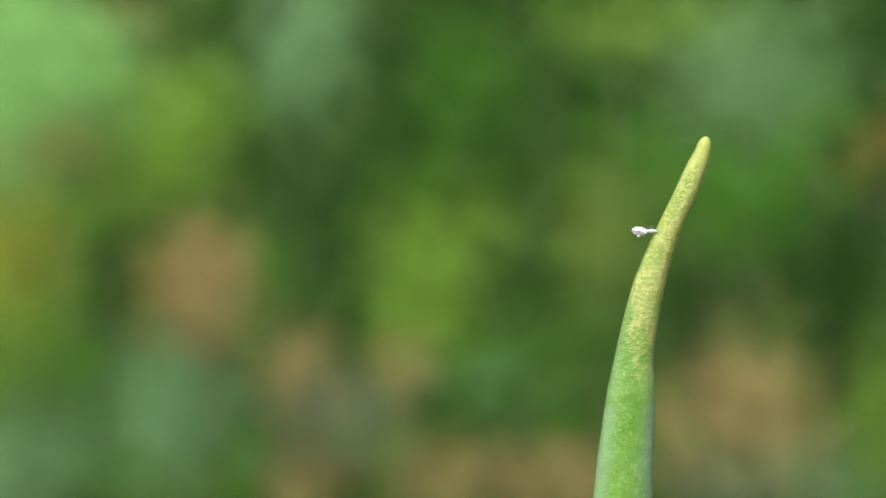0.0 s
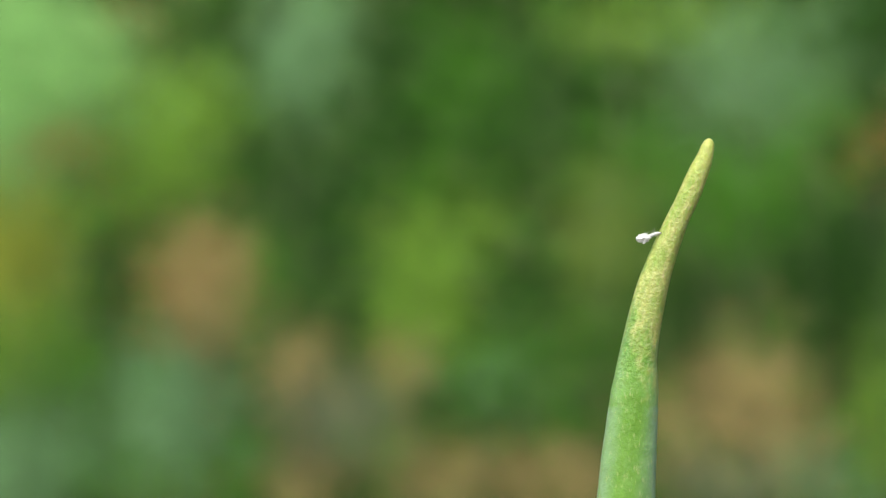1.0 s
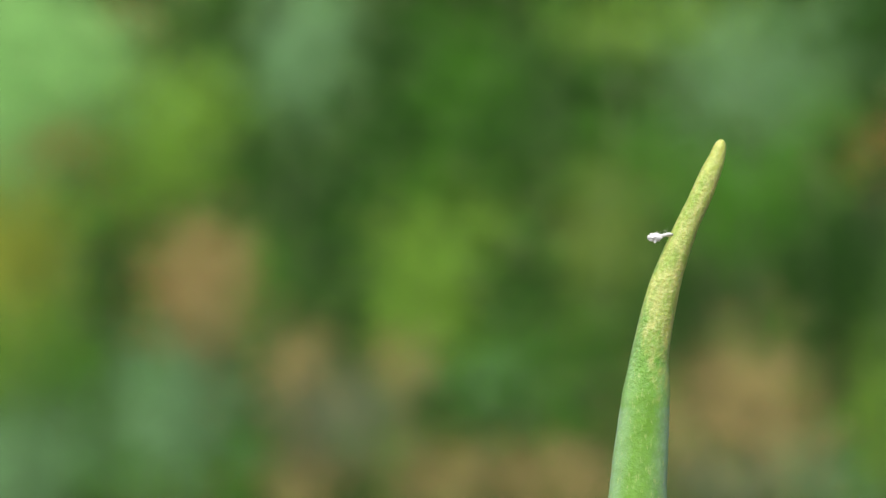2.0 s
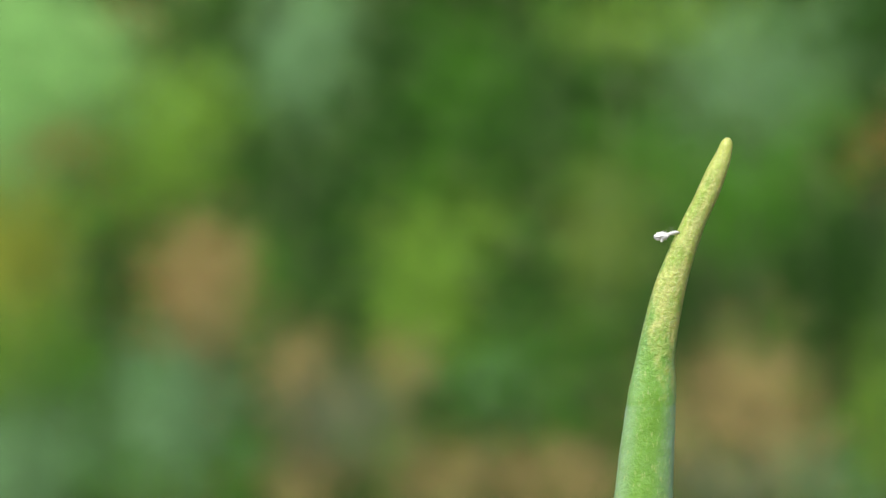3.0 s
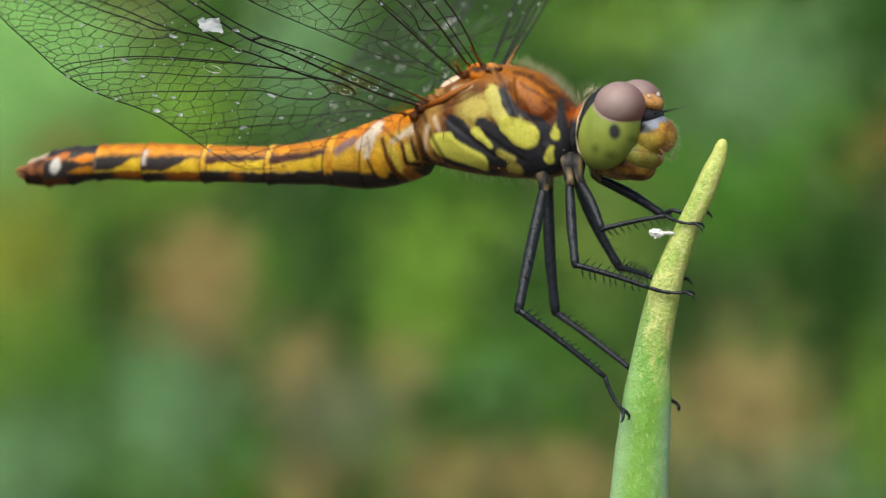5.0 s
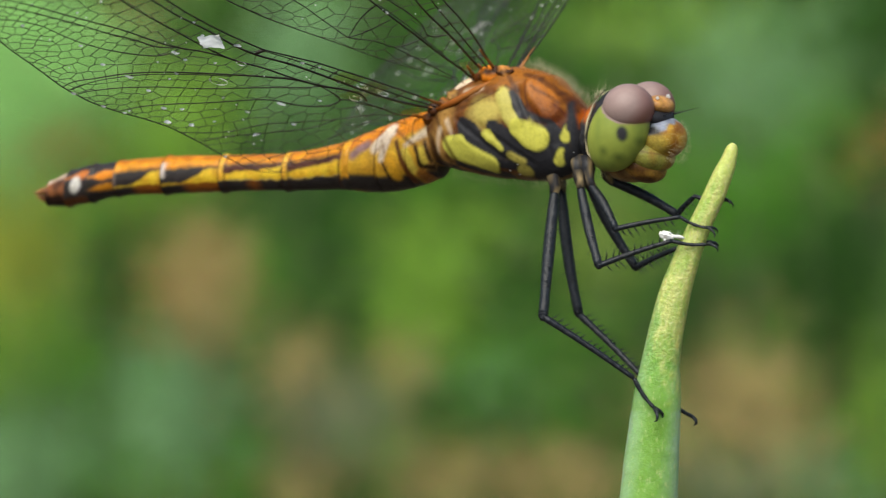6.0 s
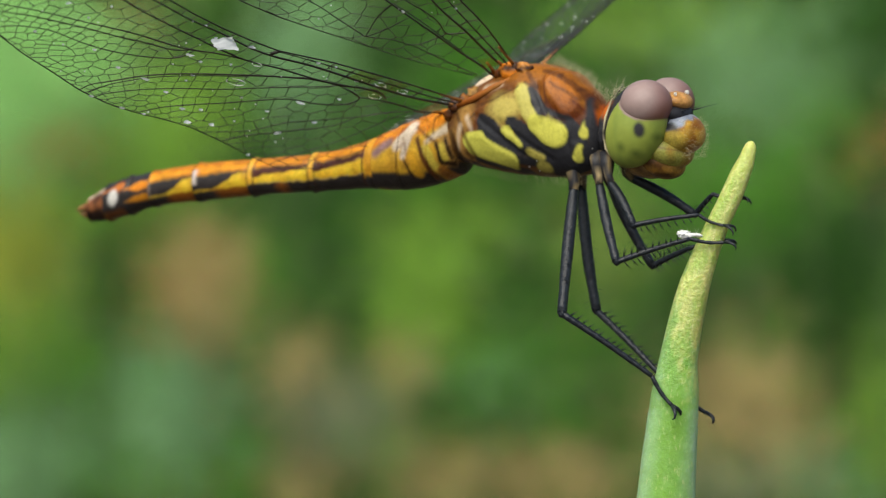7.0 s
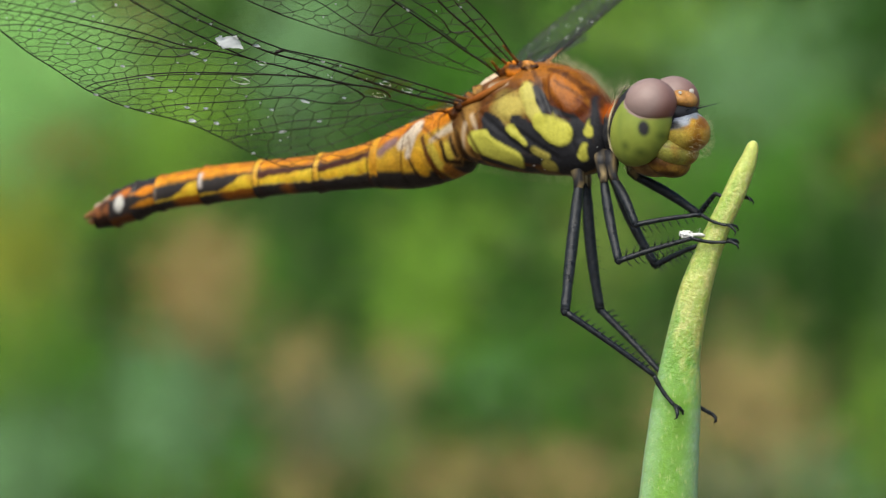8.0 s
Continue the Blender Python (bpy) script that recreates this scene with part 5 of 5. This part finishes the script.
def plant(kind, x, y, z, sx, sz, count=1500, size=0.003, seed=0):
    """A plant on a thin stem whose crown gathers about (x, y, z) with the given half sizes."""
    rnd = random.Random(seed + int(1000 * (x + 2) + 7000 * z))
    ob = thing("leafy_plant", PLANT_WORDS[kind], "plant", (x, y, 0), "plants behind the leaf")
    bm = bmesh.new()
    lean = rnd.uniform(-0.02, 0.02)
    pts = [Vector((lean * (1 - t), 0.01 * math.sin(3 * t), (z - 0.3 * sz) * t)) for t in (0, .25, .5, .75, 1)]
    tube(bm, pts, [0.0011, 0.001, 0.0008, 0.0006, 0.0004], 6)
    for k in range(4):
        t = pts[3] + (pts[4] - pts[3]) * (k / 4)
        tube(bm, [t, t + Vector((rnd.uniform(-1, 1) * sx, rnd.uniform(-.5, .5) * sx, sz * rnd.uniform(0.1, 0.5)))], [0.0007, 0.0004], 5)
    part("stem", bm, DEAD_STEM if kind == "brown" else STEM, ob)
    bm = bmesh.new()
    tuft(bm, rnd, (0, 0, z), (sx, 0.08, sz), count, size)
    tagged(part("crown", bm, FOLIAGE[kind], ob, smooth=False), kind="stuff")
    return ob


def hedge():
    """Dense dark growth that closes the view behind the plants."""
    for i, x in enumerate((-1.25, -0.75, -0.25, 0.25, 0.75, 1.25)):
        rnd = random.Random(50 + i)
        ob = thing("hedge_bush", "dense dark green hedge bush behind the plants", "bush", (x, 2.25, 0), "hedge")
        for k in range(5):
            bm = bmesh.new()
            a = rnd.uniform(0, 6.28)
            tube(bm, [(0, 0, 0), (0.05 * math.cos(a), 0.04 * math.sin(a), 0.3), (0.2 * math.cos(a), 0.08 * math.sin(a), 0.9)], [0.008, 0.006, 0.002], 7)
            part("branch", bm, STEM, ob)
        bm = bmesh.new()
        for _ in range(9500):
            p = Vector((rnd.uniform(-0.29, 0.29), rnd.gauss(0, 0.09), rnd.uniform(0.02, 1.15) + rnd.gauss(0, 0.03)))
            d = Vector((rnd.gauss(0, 1), rnd.gauss(-0.6, 0.7), rnd.gauss(-0.2, 0.6))).normalized()
            k = rnd.uniform(0.017, 0.029)
            blade_leaf(bm, p, d, Vector((rnd.gauss(0, .4), -0.6, 1)).normalized(), k, k * 0.55)
        tagged(part("crown", bm, FOLIAGE["hedge"], ob, smooth=False), kind="stuff")


hedge()


def p_at(kind, px, pz, sx, sz, back=0.0, **more):
    """Set out on the bed, 1.6 m behind the leaf: place and spread in mm."""
    plant(kind, px * MM, 1.6 + back, H + pz * MM, sx * MM, sz * MM, **more)


p_at("light", -173.7, 76.9, 22.4, 19.0, back=-0.42, count=7166)
p_at("light", -196.4, 100.4, 16.1, 18.4, back=-0.38, count=2501)
p_at("light", -176.5, 44.4, 11.8, 12.8, back=-0.48, count=1355)
p_at("teal", -56.4, 90.0, 10.9, 14.1, back=-0.46, count=1634)
p_at("teal", -64.7, 71.1, 9.8, 9.8, back=-0.46, count=536)
p_at("russet", -135.5, 103.9, 8.2, 6.8, back=-0.40, count=187)
p_at("dark", -136.3, 105.7, 13.1, 12.3, back=-0.12, count=1470)
p_at("lime", -129.0, 43.4, 14.4, 18.0, back=-0.32, count=3207)
p_at("lime", -152.5, 29.0, 10.8, 10.8, back=-0.32, count=393)
p_at("lime", -116.2, 70.4, 14.6, 11.0, back=-0.30, count=1078)
p_at("lime", -192.3, 18.4, 10.8, 10.3, back=-0.22, count=497)
p_at("russet", -154.9, 41.6, 7.4, 7.4, back=-0.46, count=459)
p_at("dark", -202.8, 46.5, 8.5, 12.7, back=-0.06, count=607)
p_at("yellow", -188.5, 2.7, 10.8, 16.9, back=-0.41, count=3080)
p_at("lime", -203.5, -29.0, 12.8, 14.1, back=-0.22, count=1424)
p_at("dark", -184.4, -15.1, 11.9, 26.9, back=-0.06, count=2467)
p_at("mid", -161.5, -108.5, 14.5, 15.8, back=-0.18, count=1284)
p_at("mid", -208.1, -66.6, 16.8, 16.8, back=-0.08, count=2214)
p_at("lime", -207.8, -54.1, 12.5, 15.0, back=-0.26, count=737)
p_at("brown", -102.2, -14.6, 10.2, 15.0, back=-0.40, count=2062)
p_at("russet", -118.0, -12.4, 9.0, 14.0, back=-0.36, count=760)
p_at("brown", -104.3, -39.5, 11.0, 9.3, back=-0.30, count=341)
p_at("mid", -93.3, -17.5, 11.5, 17.8, back=-0.12, count=1601)
p_at("teal", -114.1, -69.1, 13.9, 17.5, back=-0.42, count=3533)
p_at("teal", -185.1, -94.9, 15.0, 13.8, back=-0.38, count=3020)
p_at("mid", -110.7, -118.3, 16.8, 14.0, back=-0.08, count=2108)
p_at("lime", -135.1, -116.9, 15.4, 7.7, back=-0.22, count=466)
p_at("brown", -62.7, -49.1, 8.6, 9.5, back=-0.40, count=554)
p_at("ash", -65.0, -78.6, 11.3, 15.0, back=-0.26, count=1516)
p_at("ash", -37.1, -75.7, 13.0, 11.9, back=-0.34, count=1386)
p_at("brown", -64.1, -105.4, 10.0, 9.5, back=-0.34, count=847)
p_at("dark", -90.5, 58.8, 18.4, 22.7, back=-0.06, count=3215)
p_at("dark", -65.9, 3.4, 17.0, 22.7, back=-0.06, count=2428)
p_at("dark", -28.3, 81.5, 18.0, 33.2, back=-0.10, count=4183)
p_at("dark", -51.7, -50.1, 13.0, 14.5, back=-0.02, count=794)
p_at("lime", -11.5, -12.8, 13.2, 20.4, back=-0.32, count=2271)
p_at("lime", -6.7, -41.6, 12.8, 11.6, back=-0.22, count=582)
p_at("brown", -18.3, -49.1, 8.6, 7.9, back=-0.40, count=346)
p_at("mid", 14.0, 79.4, 18.2, 22.4, back=-0.08, count=2284)
p_at("mid", -7.3, 33.8, 12.6, 14.0, back=-0.08, count=494)
p_at("dark", 55.7, 101.9, 17.0, 18.4, back=-0.06, count=2850)
p_at("dark", 31.9, 55.9, 13.3, 15.2, back=-0.10, count=2123)
p_at("dark", 45.4, -23.7, 11.6, 15.2, back=-0.10, count=1115)
p_at("olive", 78.4, 5.9, 13.4, 20.5, back=-0.22, count=2154)
p_at("lime", 81.0, 106.2, 21.9, 8.5, back=-0.30, count=734)
p_at("mid", 24.9, -57.7, 17.3, 14.7, back=-0.16, count=1568)
p_at("teal", 18.5, -55.7, 15.7, 10.1, back=-0.42, count=309)
p_at("mid", 70.1, -50.2, 16.4, 19.1, back=-0.12, count=1231)
p_at("lime", 18.4, 11.4, 12.8, 12.8, back=-0.22, count=554)
p_at("teal", 134.2, 77.9, 19.6, 17.3, back=-0.38, count=2848)
p_at("lime", 116.5, 104.7, 19.2, 9.6, back=-0.32, count=621)
p_at("mid", 187.8, 60.4, 15.8, 18.4, back=-0.18, count=980)
p_at("dark", 224.6, 113.2, 11.5, 26.0, back=-0.12, count=5432)
p_at("russet", 187.2, 43.4, 5.3, 9.9, back=-0.44, count=353)
p_at("mid", 153.9, 29.2, 21.0, 16.8, back=-0.08, count=3163)
p_at("mid", 106.1, 46.7, 18.7, 18.7, back=-0.16, count=1368)
p_at("dark", 219.2, -2.8, 23.2, 15.9, back=-0.02, count=5957)
p_at("dark", 128.0, -36.6, 14.2, 17.0, back=-0.06, count=1518)
p_at("brown", 139.4, -66.7, 13.0, 16.6, back=-0.34, count=2062)
p_at("brown", 100.2, -75.0, 9.1, 10.2, back=-0.40, count=364)
p_at("ash", 130.4, -105.4, 14.2, 8.3, back=-0.34, count=1058)
p_at("dark", 217.3, -48.9, 14.2, 25.5, back=-0.06, count=3036)
p_at("teal", 154.9, -91.8, 10.9, 8.7, back=-0.46, count=423)
p_at("lime", 218.0, -80.7, 9.0, 23.1, back=-0.22, count=1747)
p_at("brown", 1.5, -104.1, 16.6, 9.5, back=-0.34, count=1235)
p_at("brown", 57.2, -105.6, 18.3, 9.7, back=-0.30, count=1298)
p_at("olive", -22.2, -92.4, 11.0, 9.7, back=-0.30, count=539)
p_at("brown", 160.5, -95.1, 9.7, 12.2, back=-0.30, count=466)
p_at("dark", -50.5, -129.0, 9.9, 11.3, back=-0.06, count=787)


# ---- what moves ----
# sway of the leaf tip in mm from where it stands at the end: seconds, sideways, up
SWAY = ((0.0, -83, 3), (0.1, -68, 0), (0.2, -64, -2), (0.3, -80, -2), (0.4, -65, -1), (0.5, -53, -3), (0.6, -68, -2), (0.8, -78, -1), (1.0, -77, 0),
        (1.2, -72, -1), (1.5, -65, 0), (1.7, -49, -2), (2.2, -60, 0), (2.8, -18, -2), (3.0, -45, 3), (3.2, -48, 1), (3.4, -35, 0), (3.5, -44, 0),
        (3.6, -68, 0), (3.7, -64, 0), (3.8, -46, -1))
PERCHED = ((3.9, -23, 2), (4.0, -86, 6), (4.1, -148, 6), (4.2, -134, 2), (4.3, -86, 0), (4.4, -60, 0), (4.5, -77, -3), (4.6, -102, 1), (4.7, -72, 1),
           (5.2, -52, 0), (5.8, -62, -4), (6.0, -36, -6), (6.2, -28, -4), (6.4, -34, -3), (6.5, -19, -3), (6.6, -8, -2), (6.8, -26, -2), (7.0, -4, -1),
           (7.2, -14, -1), (7.5, 3, -1), (7.8, -10, 0), (8.0, 0, 0))
STEP = 0.0319 * MM


def sway_at(t):
    rows = SWAY + PERCHED
    ts = [r[0] for r in rows]
    return interp(t, ts, [r[1] for r in rows]) * STEP, interp(t, ts, [r[2] for r in rows]) * STEP


def leaf_pose(t):
    dx, dz = sway_at(t)
    tip = 0.42
    return Matrix.Translation(LEAF_BASE + Vector((0, 0, dz))) @ Matrix.Rotation(math.atan2(dx, tip), 4, "Y")


# flight and perch of the body: seconds, x, y, z mm, yaw, nose-up, tail raise, tail swing
DIP = ((0.0, -14, 16, 42, 24, 4, 10, 0), (0.2, -3, 8, 31, 22, 2, 16, 0), (0.3, 0.2, 6, 31, 21, 0, 22, 2), (0.367, 1.6, 5, 19, 21, 0, 20, 3), (0.4, 2.0, 5, 14.9, 21, 0, 19, 3), (0.433, 2.2, 5, 13.9, 21, 1, 18, 3), (0.467, 2.6, 6, 22.5, 21, 2, 18, 3), (0.5, 3, 7, 34, 21, 3, 20, 2))
CIRCLING = ((0.7, 2, 14, 40, 24, 5, 12, 0), (1.5, -8, 22, 48, 30, 3, 10, 0), (2.2, -4, 26, 52, 26, 3, 10, 0), (3.0, -10, 20, 46, 22, 3, 10, 0),
          (3.6, -6, 9, 33, 21, 0, 12, 0))
LANDING = ((3.7, -3, 7, 38, 21, -2, 16, 0), (3.8, 1.5, 5.5, 30, 21, -3, 20, 2), (3.833, 4, 5, 18, 21, -3, 24, 2), (3.867, 5.6, 5, 9.6, 21, -3, 27, 2), (3.9, 6.32, 5, 7.7, 21, -2, 16, 1.5), (3.933, 5.2, 5, 6.3, 21, 1, 9, 1), (3.967, 2.7, 5, 5.6, 21, 5.5, -19, 1), (4.0, 0.67, 5, 5.49, 21, 8, -10.5, 0), (4.033, -0.5, 5, 5.75, 21, 8, -2, -3),
          (4.1, -0.47, 5, 6.86, 21, 4, 9.1, -8), (4.2, 0.65, 5, 6.97, 21, 1, 11.5, -6), (4.3, 1.9, 5, 7.12, 21, 0, 12.6, -4), (4.4, 2.6, 5, 7.12, 21, 0, 13.3, -3))
FLIGHT = DIP + CIRCLING + LANDING
SITTING = ((4.5, 21, 0, 13.4, -2), (4.7, 21.5, 0, 12.8, 0), (5.2, 22.5, 0, 10.5, 1), (5.8, 24, 0, 7.2, 2.6), (6.0, 25.5, 0, 6.8, 5),
           (6.2, 26.5, 0, 4.6, 2), (6.5, 27.5, 0, 3.1, -1.5), (7.0, 27.8, 0, 2.1, 0), (7.5, 28, 0, 1.3, 0.5), (8.0, 28, 0, 0, 0))


def flight_at(t):
    if t <= 4.4:
        ts = [r[0] for r in FLIGHT]
        return [interp(t, ts, [r[i] for r in FLIGHT]) for i in range(1, 8)]
    ts = [r[0] for r in SITTING]
    yaw, up, raise_, swing = [interp(t, ts, [r[i] for r in SITTING]) for i in range(1, 5)]
    dx, dz = sway_at(t)
    extra = interp(t, (4.5, 6.0, 8.0), (-0.63, -0.3, 0.0))
    return [5.44 + dx / MM * 1.02 + extra, 5.0, 7.41 + interp(t, (4.4, 4.5, 6.0, 8.0), (-0.29, -0.2, -0.1, 0.0)) + dz / MM, yaw, up, raise_, swing]


def body_at(t):
    x, y, z, yaw, up, _, _ = flight_at(t)
    return body_pose(x, y, z, yaw, up)


def abdomen_rows(times):
    """Poses of each ring, bent evenly from hinge to hinge."""
    out = [[] for _ in range(11)]
    for t in times:
        _, _, _, _, _, lift, swing = flight_at(t)
        m = Matrix()
        for k in range(10):
            ju, jw = joint(k)
            j = Vector((ju, 0, jw)) * MM
            m = m @ Matrix.Translation(j) @ pose(0, 0, 0, 0, lift / 10, swing / 10) @ Matrix.Translation(-j)
            out[k].append((t, m @ Matrix.Translation(j)))
        ju, jw = RINGS[10], abdomen_row(RINGS[10])[0]
        out[10].append((t, m @ Matrix.Translation(Vector((ju, 0, jw)) * MM)))
    first = [mm_.inverted() for _, mm_ in out[0]]
    return [out[0]] + [[(t, inv @ mm_) for inv, (t, mm_) in zip(first, rows)] for rows in out[1:]]


WING_AXES = {
    ("hind", -1): ((-0.288, -0.94, 0.181), (-0.899, 0.201, -0.388), (-4.25, -1.45, 1.0)),
    ("fore", -1): ((0.007, -0.911, 0.412), (-0.959, -0.124, -0.257), (-0.85, -1.45, 3.3)),
    ("hind", 1): ((-0.288, 0.94, 0.181), (-0.899, -0.201, -0.388), (-4.25, 1.45, 1.0)),
    ("fore", 1): ((0.03, 0.911, 0.412), (-0.88, 0.17, -0.36), (-0.3, 1.45, 3.25)),
}


def wing_pose(kind, sgn, flap):
    d, c, hinge = (Vector(q) for q in WING_AXES[(kind, sgn)])
    d.normalize()
    c = (c - d * c.dot(d)).normalized()
    n = d.cross(c)
    m = Matrix((d, c, n)).transposed().to_4x4()
    return Matrix.Translation(hinge * MM) @ Matrix.Rotation(radians(flap * sgn), 4, "X") @ m


def two_bones(hip, ankle, pole, a, b):
    """The knee of a leg with bones a and b, bent towards the pole."""
    d = ankle - hip
    dist = min(d.length, (a + b) * 0.999)
    d.normalize()
    x = (a * a - b * b + dist * dist) / (2 * dist)
    h = math.sqrt(max(0, a * a - x * x))
    side = pole - hip
    side = (side - d * side.dot(d)).normalized()
    return hip + d * x + side * h, hip + d * dist


def bone(p, q, up):
    x = (q - p).normalized()
    y = up.cross(x).normalized()
    z = x.cross(y)
    m = Matrix((x, y, z)).transposed().to_4x4()
    return Matrix.Translation(p) @ m


# when each foot moves from its first grip to its last
REGRIP = {"near_fore": (4.9, 5.6), "far_fore": (5.0, 5.6), "near_mid": (5.0, 5.5), "far_mid": (5.2, 5.7), "near_hind": (4.8, 5.2), "far_hind": (5.0, 5.6)}


def leg_rows(key, times):
    fe, ti, fo, hip, knee, ankle, toe, a, b = legs[key]
    rest, first, _ = LEGS[key]
    rows = ([], [], [])
    at_end = leaf_pose(8.0).inverted()
    for t in times:
        inv = body_at(t).inverted()
        f = max(0.0, min(1.0, (t - REGRIP[key][0]) / (REGRIP[key][1] - REGRIP[key][0])))
        f = f * f * (3 - 2 * f)
        on_leaf = leaf_pose(t) @ at_end
        hop = Vector((-0.0009, 0, 0.0004)) * math.sin(math.pi * f)
        an = inv @ (on_leaf @ lens_mm(first[0]).lerp(lens_mm(rest[2]), f) + hop)
        to = inv @ (on_leaf @ lens_mm(first[1]).lerp(lens_mm(rest[3]), f) + hop)
        air = max(0.0, min(1.0, (3.96 - t) / 0.1))
        hang = hip + Vector((0.4 * ("fore" in key) - 1.2 * ("hind" in key), 0.25 * (1 if hip.y > 0 else -1), -3.0 - 1.4 * ("mid" in key) - 3.4 * ("hind" in key))) * MM
        an = an.lerp(hang, air)
        to = to.lerp(hang + Vector((0.3, 0, -1.5)) * MM, air)
        kn, an = two_bones(hip, an, knee, a, b)
        up = Vector((0.35, -0.2 if hip.y < 0 else 0.2, 1))
        rows[0].append((t, bone(hip, kn, -up if "hind" in key or "mid" in key else up)))
        rows[1].append((t, bone(kn, an, up)))
        rows[2].append((t, bone(an, to, up)))
    return rows


def motions():
    ts = sorted(set([r[0] for r in SWAY + PERCHED]))
    walk(leaf, [(t, leaf_pose(t)) for t in ts])
    swing = ((0.0, 12), (0.2, 15), (0.4, -15), (0.5, 22), (0.7, 22), (1.0, 30), (1.2, 22), (1.5, 24), (1.7, 24), (2.8, 24), (3.0, 27), (3.5, 34),
             (3.8, 10), (4.0, 18), (4.5, 16), (6.0, 5), (6.5, 8), (7.0, 10), (7.5, 10), (8.0, 12))
    walk(husk, [(t, Matrix.Translation(HUSK_AT) @ pose(0, 0, 0, 0, -a + 12, 0)) for t, a in swing])
    tf = sorted(set([r[0] for r in FLIGHT] + [r[0] for r in PERCHED if r[0] > 4.4]))
    walk(fly, [(t, body_at(t)) for t in tf])
    for ob, rows in zip(abdomen, abdomen_rows(tf)):
        walk(ob, rows)
    beat = [i / 30 for i in range(0, 122)]
    for ob, kind, sgn in WINGS:
        rows = []
        for i, t in enumerate(beat):
            phase = (i - 120) * 2.4 + (0.35 if kind == "fore" else 0)
            calm = max(0.0, min(1.0, (t - 3.8) / 0.2))
            rows.append((t, wing_pose(kind, sgn, 8 + 2 * calm + (30 - 18 * calm) * math.cos(phase + 1.6))))
        # at rest; the wings of the far side stay raised a little longer
        for t, f, far in ((4.1, 2, 8), (4.3, -1, 10), (4.5, 3, 10), (4.7, 4, 8), (5.8, 1, 10), (6.0, 1, 10), (6.5, 0, 4), (7.0, 0, 1), (8.0, 0, 0)):
            rows.append((t, wing_pose(kind, sgn, f + (far if sgn > 0 else 0))))
        walk(ob, rows)
    lt = sorted(set(tf + [4.8, 4.9, 5.0, 5.1, 5.2, 5.3, 5.4, 5.5, 5.6, 5.7]))
    for key in LEGS:
        for ob, rows in zip(legs[key][:3], leg_rows(key, lt)):
            walk(ob, rows)


motions()
